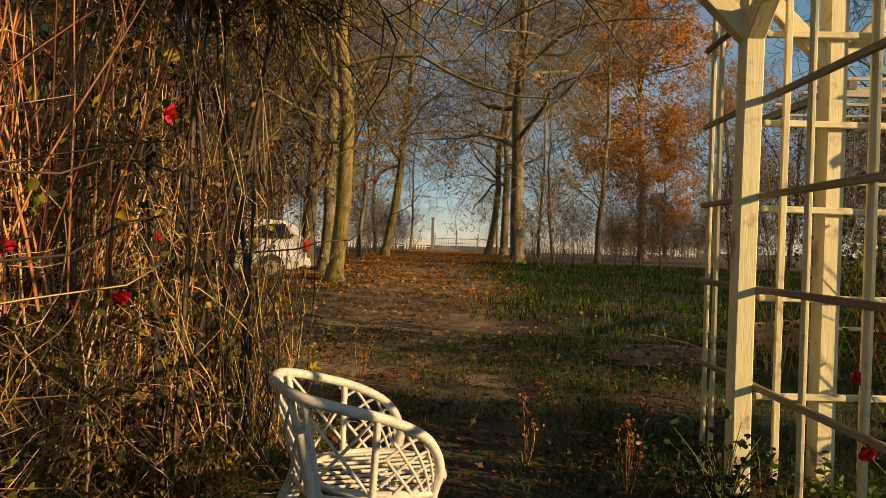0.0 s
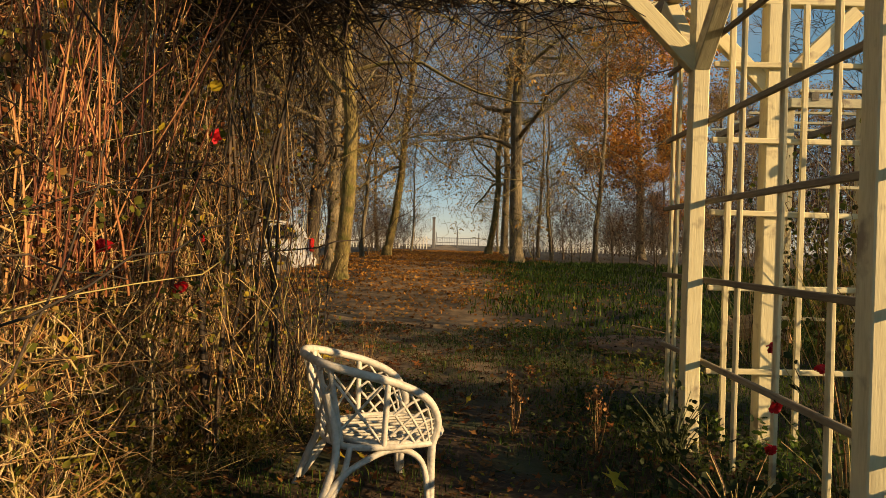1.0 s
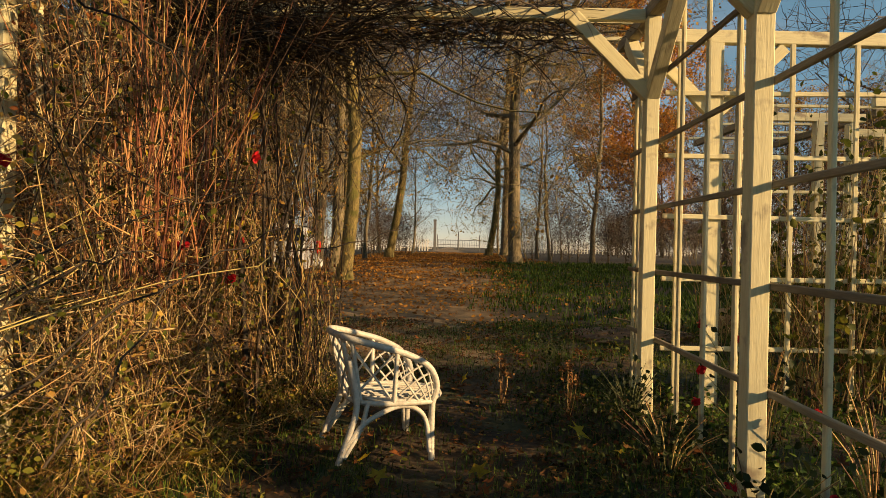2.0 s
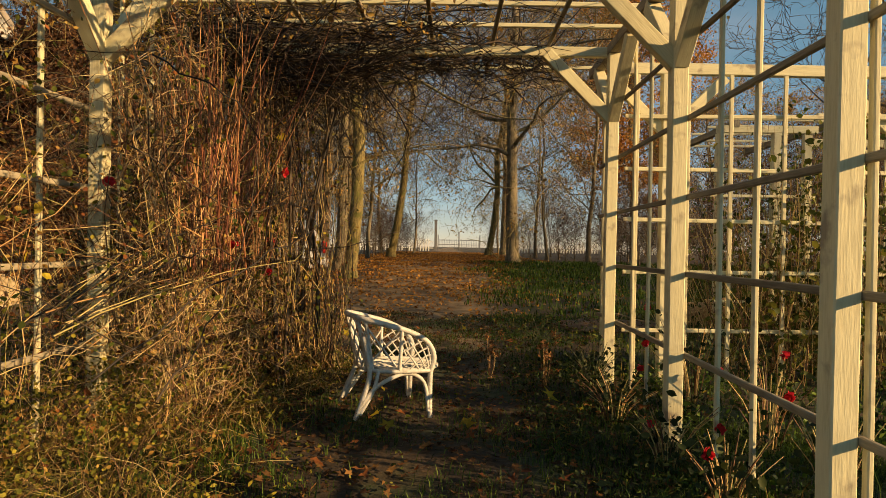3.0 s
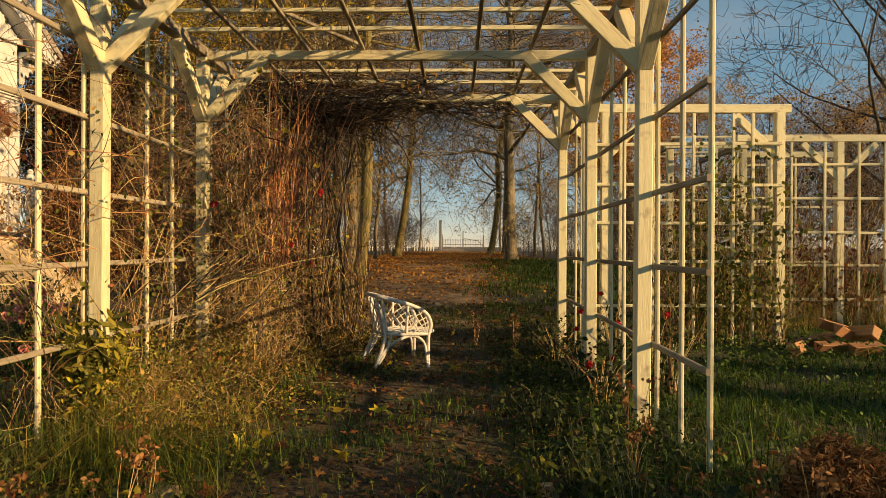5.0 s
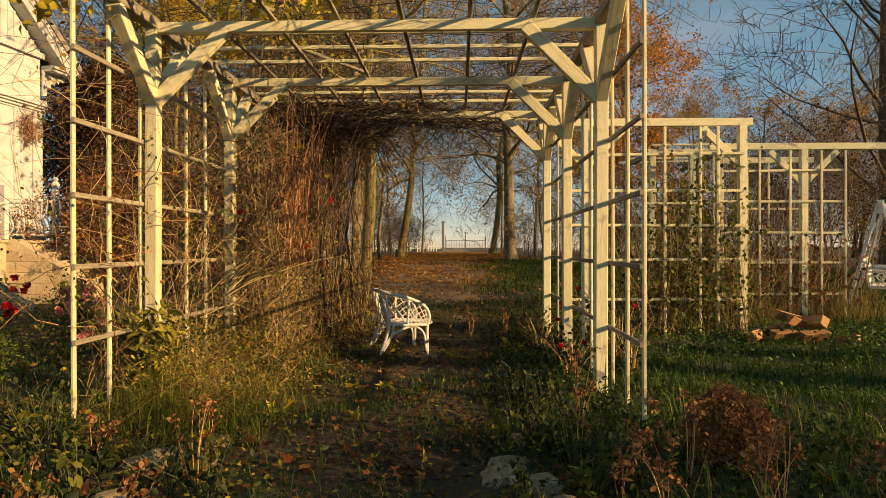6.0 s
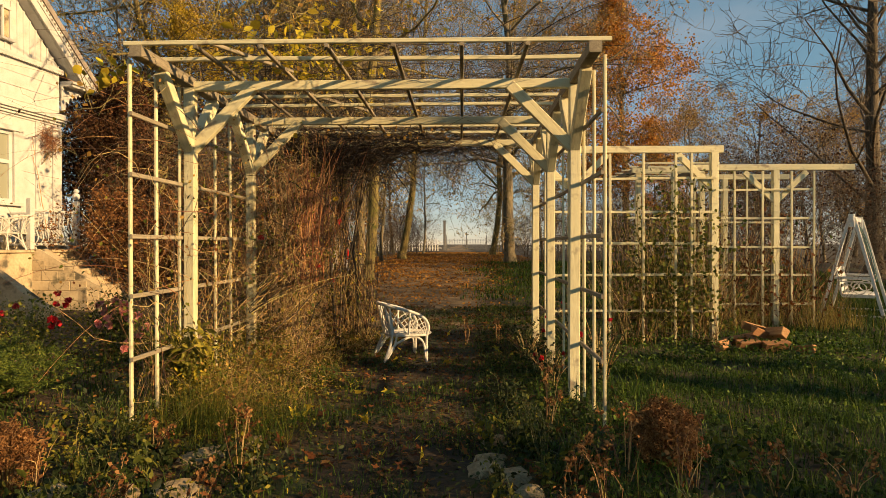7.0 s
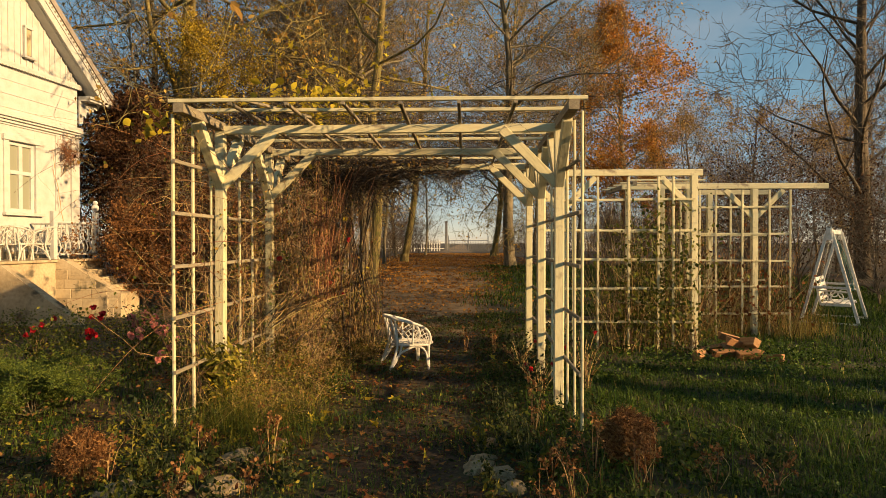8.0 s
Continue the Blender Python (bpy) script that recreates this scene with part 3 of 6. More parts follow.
# ---- cane armchair ----
def spline(pts, n):
    """n places along a smooth curve through pts."""
    p = np.asarray(pts, dtype=float)
    p = np.vstack([2 * p[0] - p[1], p, 2 * p[-1] - p[-2]])
    out = []
    for t in np.linspace(0, len(pts) - 1 - 1e-6, n):
        i, f = int(t), t - int(t)
        a, b, c, d = p[i:i + 4]
        out.append(0.5 * (2 * b + (c - a) * f + (2 * a - 5 * b + 4 * c - d) * f * f + (3 * b - a - 3 * c + d) * f ** 3))
    return np.array(out)


def cane_part(name, lines, r, parent, material=None, sides=8, label=""):
    t = Tubes()
    for pts in lines:
        t.add(pts, r, r, sides)
    return part(name, t.mesh(name, material or CANE), material or CANE, parent, label)


def cane_chair(label):
    root = thing("cane_armchair", label, "chair", group="white cane armchairs")
    rail = spline([(0.245, -0.25, 0.36), (0.262, -0.265, 0.47), (0.20, -0.285, 0.585), (0.05, -0.30, 0.665), (-0.15, -0.29, 0.72), (-0.30, -0.22, 0.755), (-0.36, 0, 0.765),
                   (-0.30, 0.22, 0.755), (-0.15, 0.29, 0.72), (0.05, 0.30, 0.665), (0.20, 0.285, 0.585), (0.262, 0.265, 0.47), (0.245, 0.25, 0.36)], 70)
    side = [(0.245, 0.25), (0.225, 0.255), (0.17, 0.265), (0.04, 0.275), (-0.12, 0.255), (-0.21, 0.18)]
    ring = spline([(x, -y, 0.365) for x, y in side] + [(-0.245, 0, 0.36)] + [(x, y, 0.365) for x, y in reversed(side)], 70)
    cane_part("arm_rail", [rail], 0.0205, root)
    hoop = np.array([(0.085 + 0.28 * math.cos(a), 0.265 * math.sin(a), 0.375) for a in np.linspace(-math.pi, math.pi, 49)])
    cane_part("seat_ring", [hoop, ring], 0.016, root)
    for k, y in enumerate(np.linspace(-0.21, 0.21, 9)):
        h = 0.28 * math.sqrt(max(0.0, 1 - (y / 0.265) ** 2))
        cane_part("seat_slat", [np.array([(0.085 - h, y, 0.383), (0.085, y, 0.379), (0.085 + h, y, 0.383)])], 0.0075, root, sides=6)
    cane_part("seat_binding", [np.array([(0.085 + dx, -0.23, 0.371), (0.085 + dx, 0.23, 0.371)]) for dx in (-0.13, 0.0, 0.13)], 0.008, root, sides=6)

    def shell(u, v):
        k = u * 69
        i = min(int(k), 68)
        f = k - i
        a, b = ring[i] * (1 - f) + ring[i + 1] * f, rail[i] * (1 - f) + rail[i + 1] * f
        q = a * (1 - v) + b * v
        return q
    for s in (-1, 1):
        group = []
        for u0 in np.arange(-0.12, 1.12, 0.047):
            pts = [shell(min(max(u0 + s * 0.15 * (v - 0.5), 0), 1), v) for v in np.linspace(0, 1, 7) if 0.06 < u0 + s * 0.15 * (v - 0.5) < 0.94 and not 0.275 < u0 + s * 0.15 * (v - 0.5) < 0.39 and not 0.61 < u0 + s * 0.15 * (v - 0.5) < 0.725]
            if len(pts) > 2:
                group.append(np.array(pts) + np.array([0.004 * s, 0, 0]))
        cane_part("lattice", group, 0.0072, root, sides=5)
    for u in (0.275, 0.40, 0.435, 0.565, 0.60, 0.725):
        cane_part("upright", [np.array([shell(u, v) for v in (0, 0.5, 1)])], 0.0145, root)
    for s in (-1, 1):
        cane_part("front_leg", [spline([(0.26, s * 0.26, 0.45), (0.245, s * 0.25, 0.36), (0.245, s * 0.25, 0.2), (0.25, s * 0.265, -0.02)], 12)], 0.0195, root)
        cane_part("rear_leg", [spline([(-0.28, s * 0.225, 0.62), (-0.225, s * 0.235, 0.36), (-0.275, s * 0.27, 0.18), (-0.355, s * 0.285, -0.04)], 14)], 0.0195, root)
        cane_part("leg_brace", [spline([(-0.31, s * 0.285, 0.10), (-0.20, s * 0.27, 0.235), (-0.08, s * 0.265, 0.31), (0.03, s * 0.26, 0.345), (0.13, s * 0.26, 0.33), (0.205, s * 0.255, 0.25), (0.235, s * 0.262, 0.06)], 26)], 0.0155, root)
        cane_part("rear_strut", [spline([(-0.16, s * 0.245, 0.37), (-0.20, s * 0.262, 0.22), (-0.30, s * 0.287, 0.06)], 10)], 0.0145, root)
    for u in (0.275, 0.40, 0.60, 0.725):
        t = Tubes()
        q = shell(u, 0.97)
        for j in range(4):
            t.add(np.array([q + (0.0215 * np.array([math.cos(a), 0, math.sin(a)]) + np.array([0.004 * j - 0.006, 0.0, 0])) for a in np.linspace(0, 2 * math.pi, 9)]), 0.004, 0.004, 4)
        part("binding", t.mesh("binding", CANE_TAN), CANE_TAN, root, "tan cane wrapping")
    return root


CANE_TAN = mat("bare_cane_wrapping", [(0.30, 0.22, 0.12), (0.52, 0.42, 0.26), (0.62, 0.53, 0.36)], 20, rough=0.6)
chair = cane_chair("white-painted cane armchair with lattice back standing on the path")
chair.matrix_world = Matrix.Translation((-0.255, 2.815, -0.335)) @ Matrix.Rotation(radians(21), 4, "Z") @ Matrix.Rotation(radians(1.5), 4, "Y")

# ---- house with terrace ----
STONE = mat("rendered_plinth", [(0.26, 0.20, 0.115), (0.42, 0.33, 0.20), (0.52, 0.42, 0.27)], 2.0, rough=0.9, bump=0.6, fine=18, spot=((0.10, 0.085, 0.055), 3.0, 0.35))
STONE_BLOCK = mat("plastered_stone_block", [(0.27, 0.205, 0.115), (0.43, 0.335, 0.20), (0.54, 0.44, 0.28)], 2.6, rough=0.92, bump=0.7, fine=22, spot=((0.14, 0.12, 0.07), 3.5, 0.25), per_object=0.35)
ROOF = mat("weathered_roof_edge", [(0.18, 0.15, 0.12), (0.27, 0.23, 0.19), (0.36, 0.32, 0.27)], 5, rough=0.85)
GLASS = bpy.data.materials.new("window_glass")
GLASS.use_nodes = True
GLASS.node_tree.nodes["Principled BSDF"].inputs["Base Color"].default_value = (0.27, 0.28, 0.21, 1)
GLASS.node_tree.nodes["Principled BSDF"].inputs["Roughness"].default_value = 0.08
GLASS.node_tree.nodes["Principled BSDF"].inputs["Specular IOR Level"].default_value = 0.8
HOUSE_AT = Matrix.Translation((-10.65, 11.8, 0)) @ Matrix.Rotation(radians(-5.7), 4, "Z")


def prism(outline, x0, x1):
    """A bmesh of an outline in y, z drawn out from x0 to x1."""
    bm = bmesh.new()
    a = [bm.verts.new((x0, y, z)) for y, z in outline]
    b = [bm.verts.new((x1, y, z)) for y, z in outline]
    n = len(outline)
    bm.faces.new(a)
    bm.faces.new(list(reversed(b)))
    for i in range(n):
        bm.faces.new((a[(i + 1) % n], a[i], b[i], b[(i + 1) % n]))
    bmesh.ops.recalc_face_normals(bm, faces=bm.faces[:])
    return bm


def house():
    root = thing("house", "white wooden manor house with carved gable trim", "house", HOUSE_AT)

    def slab(name, x0, x1, y0, y1, z0, z1, m=SIDING, bevel=0.006, parent=None):
        return part(name, box_bm(x1 - x0, y1 - y0, z1 - z0, bevel, ((x0 + x1) / 2, (y0 + y1) / 2, (z0 + z1) / 2)), m, parent or root)
    # wall round two windows
    wins = [(-2.64, -1.76), (-5.4, -4.5)]
    slab("plinth", -8, 0.03, -10, 0.03, -0.3, 1.3, STONE)
    edges = [-0.14] + [v for w in wins for v in (w[1], w[0])] + [-10]
    for hi, lo in zip(edges[0::2], edges[1::2]):
        slab("wall", -0.25, 0, lo, hi, 1.3, 4.6)
    for lo, hi in wins:
        slab("wall", -0.25, 0, lo, hi, 1.3, 2.3)
        slab("wall", -0.25, 0, lo, hi, 4.12, 4.6)
    slab("wall", -8, -0.25, -0.39, -0.14, 1.3, 5.9)
    slab("frieze", -0.25, 0, -10, -0.14, 4.6, 6.0)
    # broad planks under the gable
    for i, z in enumerate((4.93, 5.28, 5.63)):
        slab("board", 0.0, 0.014 + 0.003 * (i % 2), -10, -0.16, z, z + 0.342, bevel=0.003)
    for z0, z1, d in ((4.50, 4.54, 0.03), (4.56, 4.63, 0.06), (4.63, 4.69, 0.12), (4.69, 4.76, 0.18), (4.76, 4.86, 0.10)):
        slab("cornice", 0, d, -10, -0.08 + d * 0.6, z0, z1)
    slab("corner_board", 0, 0.05, -0.44, -0.12, 1.3, 4.50)
    for y in (-0.96, -3.2):
        slab("pilaster", 0, 0.035, y - 0.08, y + 0.08, 1.3, 4.50)
    # gable with upright boards and its scalloped lower edge
    part("gable", prism([(-10, 6.02), (-0.03, 6.02), (-5, 10.5), (-10, 10.5)], -0.2, 0.02), SIDING, root)
    for i in range(24):
        y = -0.22 - i * 0.2
        slab("gable_board", 0.02, 0.045, y - 0.03, y + 0.03, 6.06, min(6.0 - y * 0.9, 10.4))
    for i in range(46):
        y = -0.15 - i * 0.1
        bm = bmesh.new()
        bmesh.ops.create_cone(bm, cap_ends=True, segments=10, radius1=0.052, radius2=0.052, depth=0.05, matrix=Matrix.Translation((0.09, y, 6.0)) @ Matrix.Rotation(radians(90), 4, "Y"))
        part("scallop", bm, SIDING, root)
    slab("scallop_rail", 0.02, 0.115, -10, -0.1, 6.02, 6.10)
    vent = slab("gable_window", 0.046, 0.07, -2.13, -1.95, 6.42, 7.10, STONE)
    slab("frame", 0.046, 0.11, -2.18, -2.13, 6.38, 7.15, parent=vent)
    slab("frame", 0.046, 0.11, -1.95, -1.90, 6.38, 7.15, parent=vent)
    slab("frame", 0.046, 0.12, -2.18, -1.90, 7.10, 7.18, parent=vent)
    slab("sill", 0.046, 0.16, -2.24, -1.84, 6.32, 6.38, parent=vent)
    # roof with a broad trimmed verge
    part("roof", prism([(1.12, 5.62), (1.36, 5.62), (-5.0, 11.02), (-11.36, 5.62), (-11.12, 5.62), (-5.0, 10.82)], -8, 0.42), ROOF, root)
    part("verge_board", prism([(0.555, 5.62), (1.10, 5.62), (-5.0, 10.80), (-5.0, 10.40)], 0.30, 0.36), SIDING, root)
    part("verge_board", prism([(0.90, 5.62), (1.10, 5.62), (-5.0, 10.80), (-5.0, 10.62)], 0.36, 0.39), SIDING, root)
    part("verge_board", prism([(0.52, 5.62), (0.66, 5.62), (-5.0, 10.47), (-5.0, 10.36)], 0.36, 0.40), SIDING, root)
    part("soffit", prism([(0.50, 5.66), (0.60, 5.62), (-5.0, 10.40), (-5.0, 10.36)], 0.0, 0.30), SIDING, root)
    for i in range(60):
        y = 0.92 - i * 0.1
        part("bead", box_bm(0.03, 0.055, 0.055, 0.012, (0.405, y, 5.70 - (y - 0.92) * 0.85)), ROOF, root)
    # carved bracket under the eaves
    slab("eaves_return", 0.0, 0.40, -0.13, 0.95, 5.72, 5.79)
    slab("eaves_return", 0.0, 0.34, -0.13, 0.75, 5.65, 5.72)
    part("bracket", prism([(-0.14, 5.65), (0.70, 5.65), (0.66, 5.56), (0.56, 5.50), (0.50, 5.56), (0.42, 5.42), (0.33, 5.50), (0.26, 5.33), (0.17, 5.40), (0.10, 5.20), (0.02, 5.26), (-0.02, 5.02), (-0.14, 4.98)], 0.04, 0.09), SIDING, root)
    # windows
    for lo, hi in wins:
        w = thing("window", "", "")
        w.parent = root
        mid = (lo + hi) / 2
        for y0, y1, z0, z1 in ((lo, lo + 0.10, 2.3, 4.12), (hi - 0.10, hi, 2.3, 4.12), (lo + 0.1, hi - 0.1, 2.3, 2.4), (lo + 0.1, hi - 0.1, 4.02, 4.12), (lo + 0.1, hi - 0.1, 3.28, 3.38), (mid - 0.06, mid + 0.06, 2.4, 3.28), (mid - 0.06, mid + 0.06, 3.38, 4.02)):
            slab("window_frame", -0.12, -0.03, y0, y1, z0, z1, parent=w)
        for y0, y1 in ((lo + 0.1, mid - 0.06), (mid + 0.06, hi - 0.1)):
            for z0, z1 in ((2.4, 3.28), (3.38, 4.02)):
                slab("pane", -0.09, -0.08, y0, y1, z0, z1, GLASS, 0, w)
        slab("casing", 0, 0.04, lo - 0.16, lo, 2.2, 4.12, parent=w)
        slab("casing", 0, 0.04, hi, hi + 0.16, 2.2, 4.12, parent=w)
        slab("casing", 0, 0.08, lo - 0.2, hi + 0.2, 4.12, 4.26, parent=w)
        slab("sill", 0, 0.12, lo - 0.2, hi + 0.2, 2.22, 2.3, parent=w)
    return root


house()


def terrace():
    root = thing("terrace", "raised stone terrace with sloping flank walls", "terrace", HOUSE_AT)

    def slab(name, x0, x1, y0, y1, z0, z1, m=STONE, bevel=0.012):
        return part(name, box_bm(x1 - x0, y1 - y0, z1 - z0, bevel, ((x0 + x1) / 2, (y0 + y1) / 2, (z0 + z1) / 2)), m, root)
    slab("platform", 0.04, 2.0, -9, -1.8, -0.3, 1.06)
    slab("paving", 0.04, 2.06, -9, -1.76, 1.06, 1.12)
    cheek = prism([(2.0, -0.3), (2.0, 1.12), (2.15, 1.14), (3.35, 0.36), (3.5, 0.30), (3.5, -0.3)], -0.16, 0.16)
    flank = Matrix.Translation((0, -3.7, 0)) @ Matrix.Rotation(radians(-80), 4, "Z")
    # the outline runs outwards, so turn it about the upright
    part("cheek_wall", cheek, STONE, root, place=flank)
    for row in range(6):
        z0 = -0.24 + row * 0.225
        y0 = 1.98 - (row % 2) * 0.22
        while y0 < 3.1:
            y1 = min(y0 + 0.40 + 0.12 * math.sin(7.3 * y0 + row * 2.1), 3.49)
            top = 1.13 - 0.65 * (max(y1, 2.15) - 2.15)
            if z0 + 0.1 < top and y0 > 1.9:
                z1 = min(z0 + 0.212, top - 0.015)
                part("stone_block", box_bm(0.024, y1 - y0 - 0.012, z1 - z0, 0.007, (0.16, (y0 + y1) / 2, (z0 + z1) / 2)), STONE_BLOCK, root, place=flank)
            y0 = y1
    low = prism([(2.0, -0.3), (2.0, 1.05), (2.25, 1.05), (3.6, 0.02), (3.8, -0.05), (3.8, -0.3)], -0.14, 0.14)
    part("ramp_wall", low, STONE, root, place=Matrix.Translation((0, -5.6, 0)) @ Matrix.Rotation(radians(-80), 4, "Z"))
    for i in range(4):
        slab("step", 2.0 + i * 0.3, 2.3 + i * 0.3, -3.35, -2.1, -0.3, 0.86 - i * 0.19)
    # railing of bowed balusters
    rail = thing("railing", "", "")
    rail.parent = root
    tagged(rail, "white railing of bowed iron balusters")
    for y in (-3.42, -1.95):
        part("rail_post", box_bm(0.12, 0.12, 1.15 if y < -3 else 1.2, 0.01, (1.88, y, 1.12 + 0.58)), SIDING, rail)
    bm = bmesh.new()
    bmesh.ops.create_uvsphere(bm, u_segments=12, v_segments=8, radius=0.09, matrix=Matrix.Translation((1.88, -1.95, 2.42)))
    bmesh.ops.create_uvsphere(bm, u_segments=12, v_segments=8, radius=0.06, matrix=Matrix.Translation((1.88, -1.95, 2.55)))
    part("finial", bm, SIDING, rail)
    for z in (1.24, 2.02):
        part("handrail", box_bm(0.06, 1.4, 0.05, 0.01, (1.88, -2.68, z)), SIDING, rail)
        part("handrail", box_bm(1.8, 0.06, 0.05, 0.01, (0.95, -1.95, z)), SIDING, rail)
    for k in range(9):
        y = -3.3 + k * 0.155
        cane_part("baluster", [spline([(1.88, y, 1.24), (1.97, y, 1.36), (1.95, y, 1.5), (1.85, y, 1.68), (1.86, y, 1.86), (1.88, y, 2.02)], 12)], 0.015, rail, SIDING, 6)
    for k in range(10):
        x = 0.15 + k * 0.17
        cane_part("baluster", [spline([(x, -1.95, 1.24), (x, -1.86, 1.38), (x, -1.97, 1.68), (x, -1.95, 2.02)], 12)], 0.015, rail, SIDING, 6)


terrace()
for off, u, turn in ((1.25, -3.9, -60), (0.95, -4.5, 20), (1.45, -4.75, 150), (1.1, -5.3, -20), (1.2, -2.75, -90), (1.55, -4.2, 100), (0.6, -3.6, -30), (1.6, -3.55, 200)):
    c = copy_thing(chair, HOUSE_AT @ Matrix.Translation((off, u, 1.12)) @ Matrix.Rotation(radians(turn), 4, "Z"))
    tagged(c, "white-painted cane armchair on the house terrace")


def wall_vine():
    root = thing("wall_vine", "withered red-brown vine tuft on the house wall", "climbing plant", HOUSE_AT @ Matrix.Translation((0.06, -0.75, 1.3)))
    t = Tubes()
    wander(t, (0, 0.05, 0), (0.02, -0.05, 1), 2.9, 0.012, 14, 0.05, 0.0, 0.06, np.random.default_rng(3), 5)
    rng = np.random.default_rng(4)
    for _ in range(220):
        wander(t, np.array([0.06, 0.05, 2.75]) + rng.normal(size=3) * [0.05, 0.16, 0.2], rng.normal(size=3) * [0.5, 1, 0.8] + [0.2, 0, -0.4], rng.uniform(0.15, 0.5), 0.006, 6, 0.25, 0.1, 0.3, rng)
    part("branchwork", t.mesh("branchwork", RED_STEMS), RED_STEMS, root)


# ---- garden swing ----
ROPE = mat("teal_strap", [(0.02, 0.12, 0.11), (0.04, 0.22, 0.20)], 10, rough=0.6)
CHAIN = mat("dull_chain", [(0.25, 0.24, 0.2), (0.42, 0.40, 0.34)], 30, rough=0.5, metal=0.3)
SWING_WHITE = mat("white_swing_paint", [(0.58, 0.56, 0.48), (0.74, 0.72, 0.64), (0.8, 0.78, 0.7)], 5, (4, 4, 1), 0.65, 0.3, 30, ((0.42, 0.37, 0.27), 9, 0.2))


def garden_swing():
    at = Matrix.Translation((8.68, 7.6, float(ground_z(9, 7.6)))) @ Matrix.Rotation(math.atan2(-0.96, 1.3), 4, "Z")
    root = thing("garden_swing", "white wooden garden swing on two A-frames", "swing", at)

    def b(name, p0, p1, w, h, m=SWING_WHITE, up=(0, 1, 0), parent=None):
        ob = beam(name, p0, p1, w, h, m, root, up)
        ob.matrix_local = along(p0, p1, up)
        return ob
    for y in (-0.8, 0.8):
        for s in (-1, 1):
            b("frame_leg", (s * 0.54, y, -0.02), (s * 0.04, y, 1.98), 0.06, 0.06)
        b("frame_foot", (-0.53, y, 0.05), (0.53, y, 0.05), 0.05, 0.05)
        b("frame_tie", (-0.34, y, 0.80), (0.34, y, 0.80), 0.045, 0.05)
        b("frame_head", (0, y - 0.04, 1.80), (0, y - 0.04, 2.05), 0.11, 0.05)
    b("ridge_beam", (0, -0.9, 1.97), (0, 0.9, 1.97), 0.07, 0.09, up=(0, 0, 1))
    for k in range(5):
        b("seat_slat", (-0.14 + k * 0.11, -0.6, 0.45), (-0.14 + k * 0.11, 0.6, 0.45), 0.09, 0.022, up=(0, 0, 1))
    for y in (-0.58, 0, 0.58):
        b("seat_bearer", (-0.18, y, 0.42), (0.36, y, 0.42), 0.04, 0.045, up=(0, 0, 1))
        b("back_upright", (-0.18, y, 0.42), (-0.30, y, 0.98), 0.04, 0.04)
    for k in range(4):
        f = k / 3
        b("back_slat", (-0.20 - 0.09 * f, -0.6, 0.55 + 0.4 * f), (-0.20 - 0.09 * f, 0.6, 0.55 + 0.4 * f), 0.022, 0.08, up=(0, 0, 1))
    for y in (-0.6, 0.6):
        b("armrest", (-0.26, y, 0.72), (0.34, y, 0.70), 0.05, 0.03, up=(0, 0, 1))
        for x0, r in ((0.12, 0.11), (-0.07, 0.07)):
            ringp = np.array([(x0 + r * math.cos(a), y, 0.58 + r * math.sin(a)) for a in np.linspace(0, 2 * math.pi, 17)])
            cane_part("scroll", [ringp], 0.013, root, SWING_WHITE, 6)
        for x in (-0.24, 0.32):
            t = Tubes()
            for k in range(26):
                f0, f1 = k / 26, (k + 1.15) / 26
                p0 = np.array([x * (1 - f0), y + 0.03 * f0, 0.70 + 1.24 * f0])
                p1 = np.array([x * (1 - f1), y + 0.03 * f1, 0.70 + 1.24 * f1])
                side = np.array([0.011, 0, 0]) if k % 2 else np.array([0, 0.011, 0])
                t.add(np.array([p0 - side, (p0 + p1) / 2 - side * 1.3, p1 - side]), 0.006, 0.006, 4)
                t.add(np.array([p0 + side, (p0 + p1) / 2 + side * 1.3, p1 + side]), 0.006, 0.006, 4)
            part("chain", t.mesh("chain", CHAIN), CHAIN, root)
    for k in range(3):
        cane_part("strap", [spline([(0.03, -0.85 + 0.05 * k, 1.98), (0.16 + 0.03 * k, -0.7, 1.6), (0.28 + 0.03 * k, -0.5, 1.1), (0.36 + 0.02 * k, -0.4, 0.72)], 12)], 0.008, root, ROPE, 4, "teal tarpaulin strap")


garden_swing()


# ---- far fence, gate, pillar, parked car ----
FENCE = mat("white_fence_paint", [(0.66, 0.64, 0.58), (0.82, 0.80, 0.75)], 5, (6, 6, 1), rough=0.7, per_object=0.3)
GREY_METAL = mat("grey_gate_metal", [(0.10, 0.10, 0.10), (0.2, 0.2, 0.19)], 8, rough=0.5)


def far_fence(x0, x1, y):
    root = thing("picket_fence", "white picket fence at the end of the drive", "fence", Matrix.Translation((x0, y, float(ground_z(x0, y)) - 0.12)), group="boundary fence")
    n = int((x1 - x0) / 0.34)
    me = None
    for i in range(n):
        if me is None:
            bm = prism([(-0.065, 0), (0.065, 0), (0.065, 1.42), (0, 1.56), (-0.065, 1.42)], -0.02, 0.02)
            ob = part("picket", bm, FENCE, root, place=Matrix.Translation((i * 0.34, 0, 0.08)) @ Matrix.Rotation(radians(90), 4, "Z"))
            me = ob.data
        else:
            part("picket", me, FENCE, root, place=Matrix.Translation((i * 0.34, 0, 0.08 + 0.02 * math.sin(i * 1.7))) @ Matrix.Rotation(radians(90 + math.sin(i) * 2), 4, "Z"))
    for z in (0.45, 1.2):
        part("rail", box_bm(x1 - x0, 0.06, 0.1, 0.01, ((x1 - x0) / 2, 0.06, z)), FENCE, root)


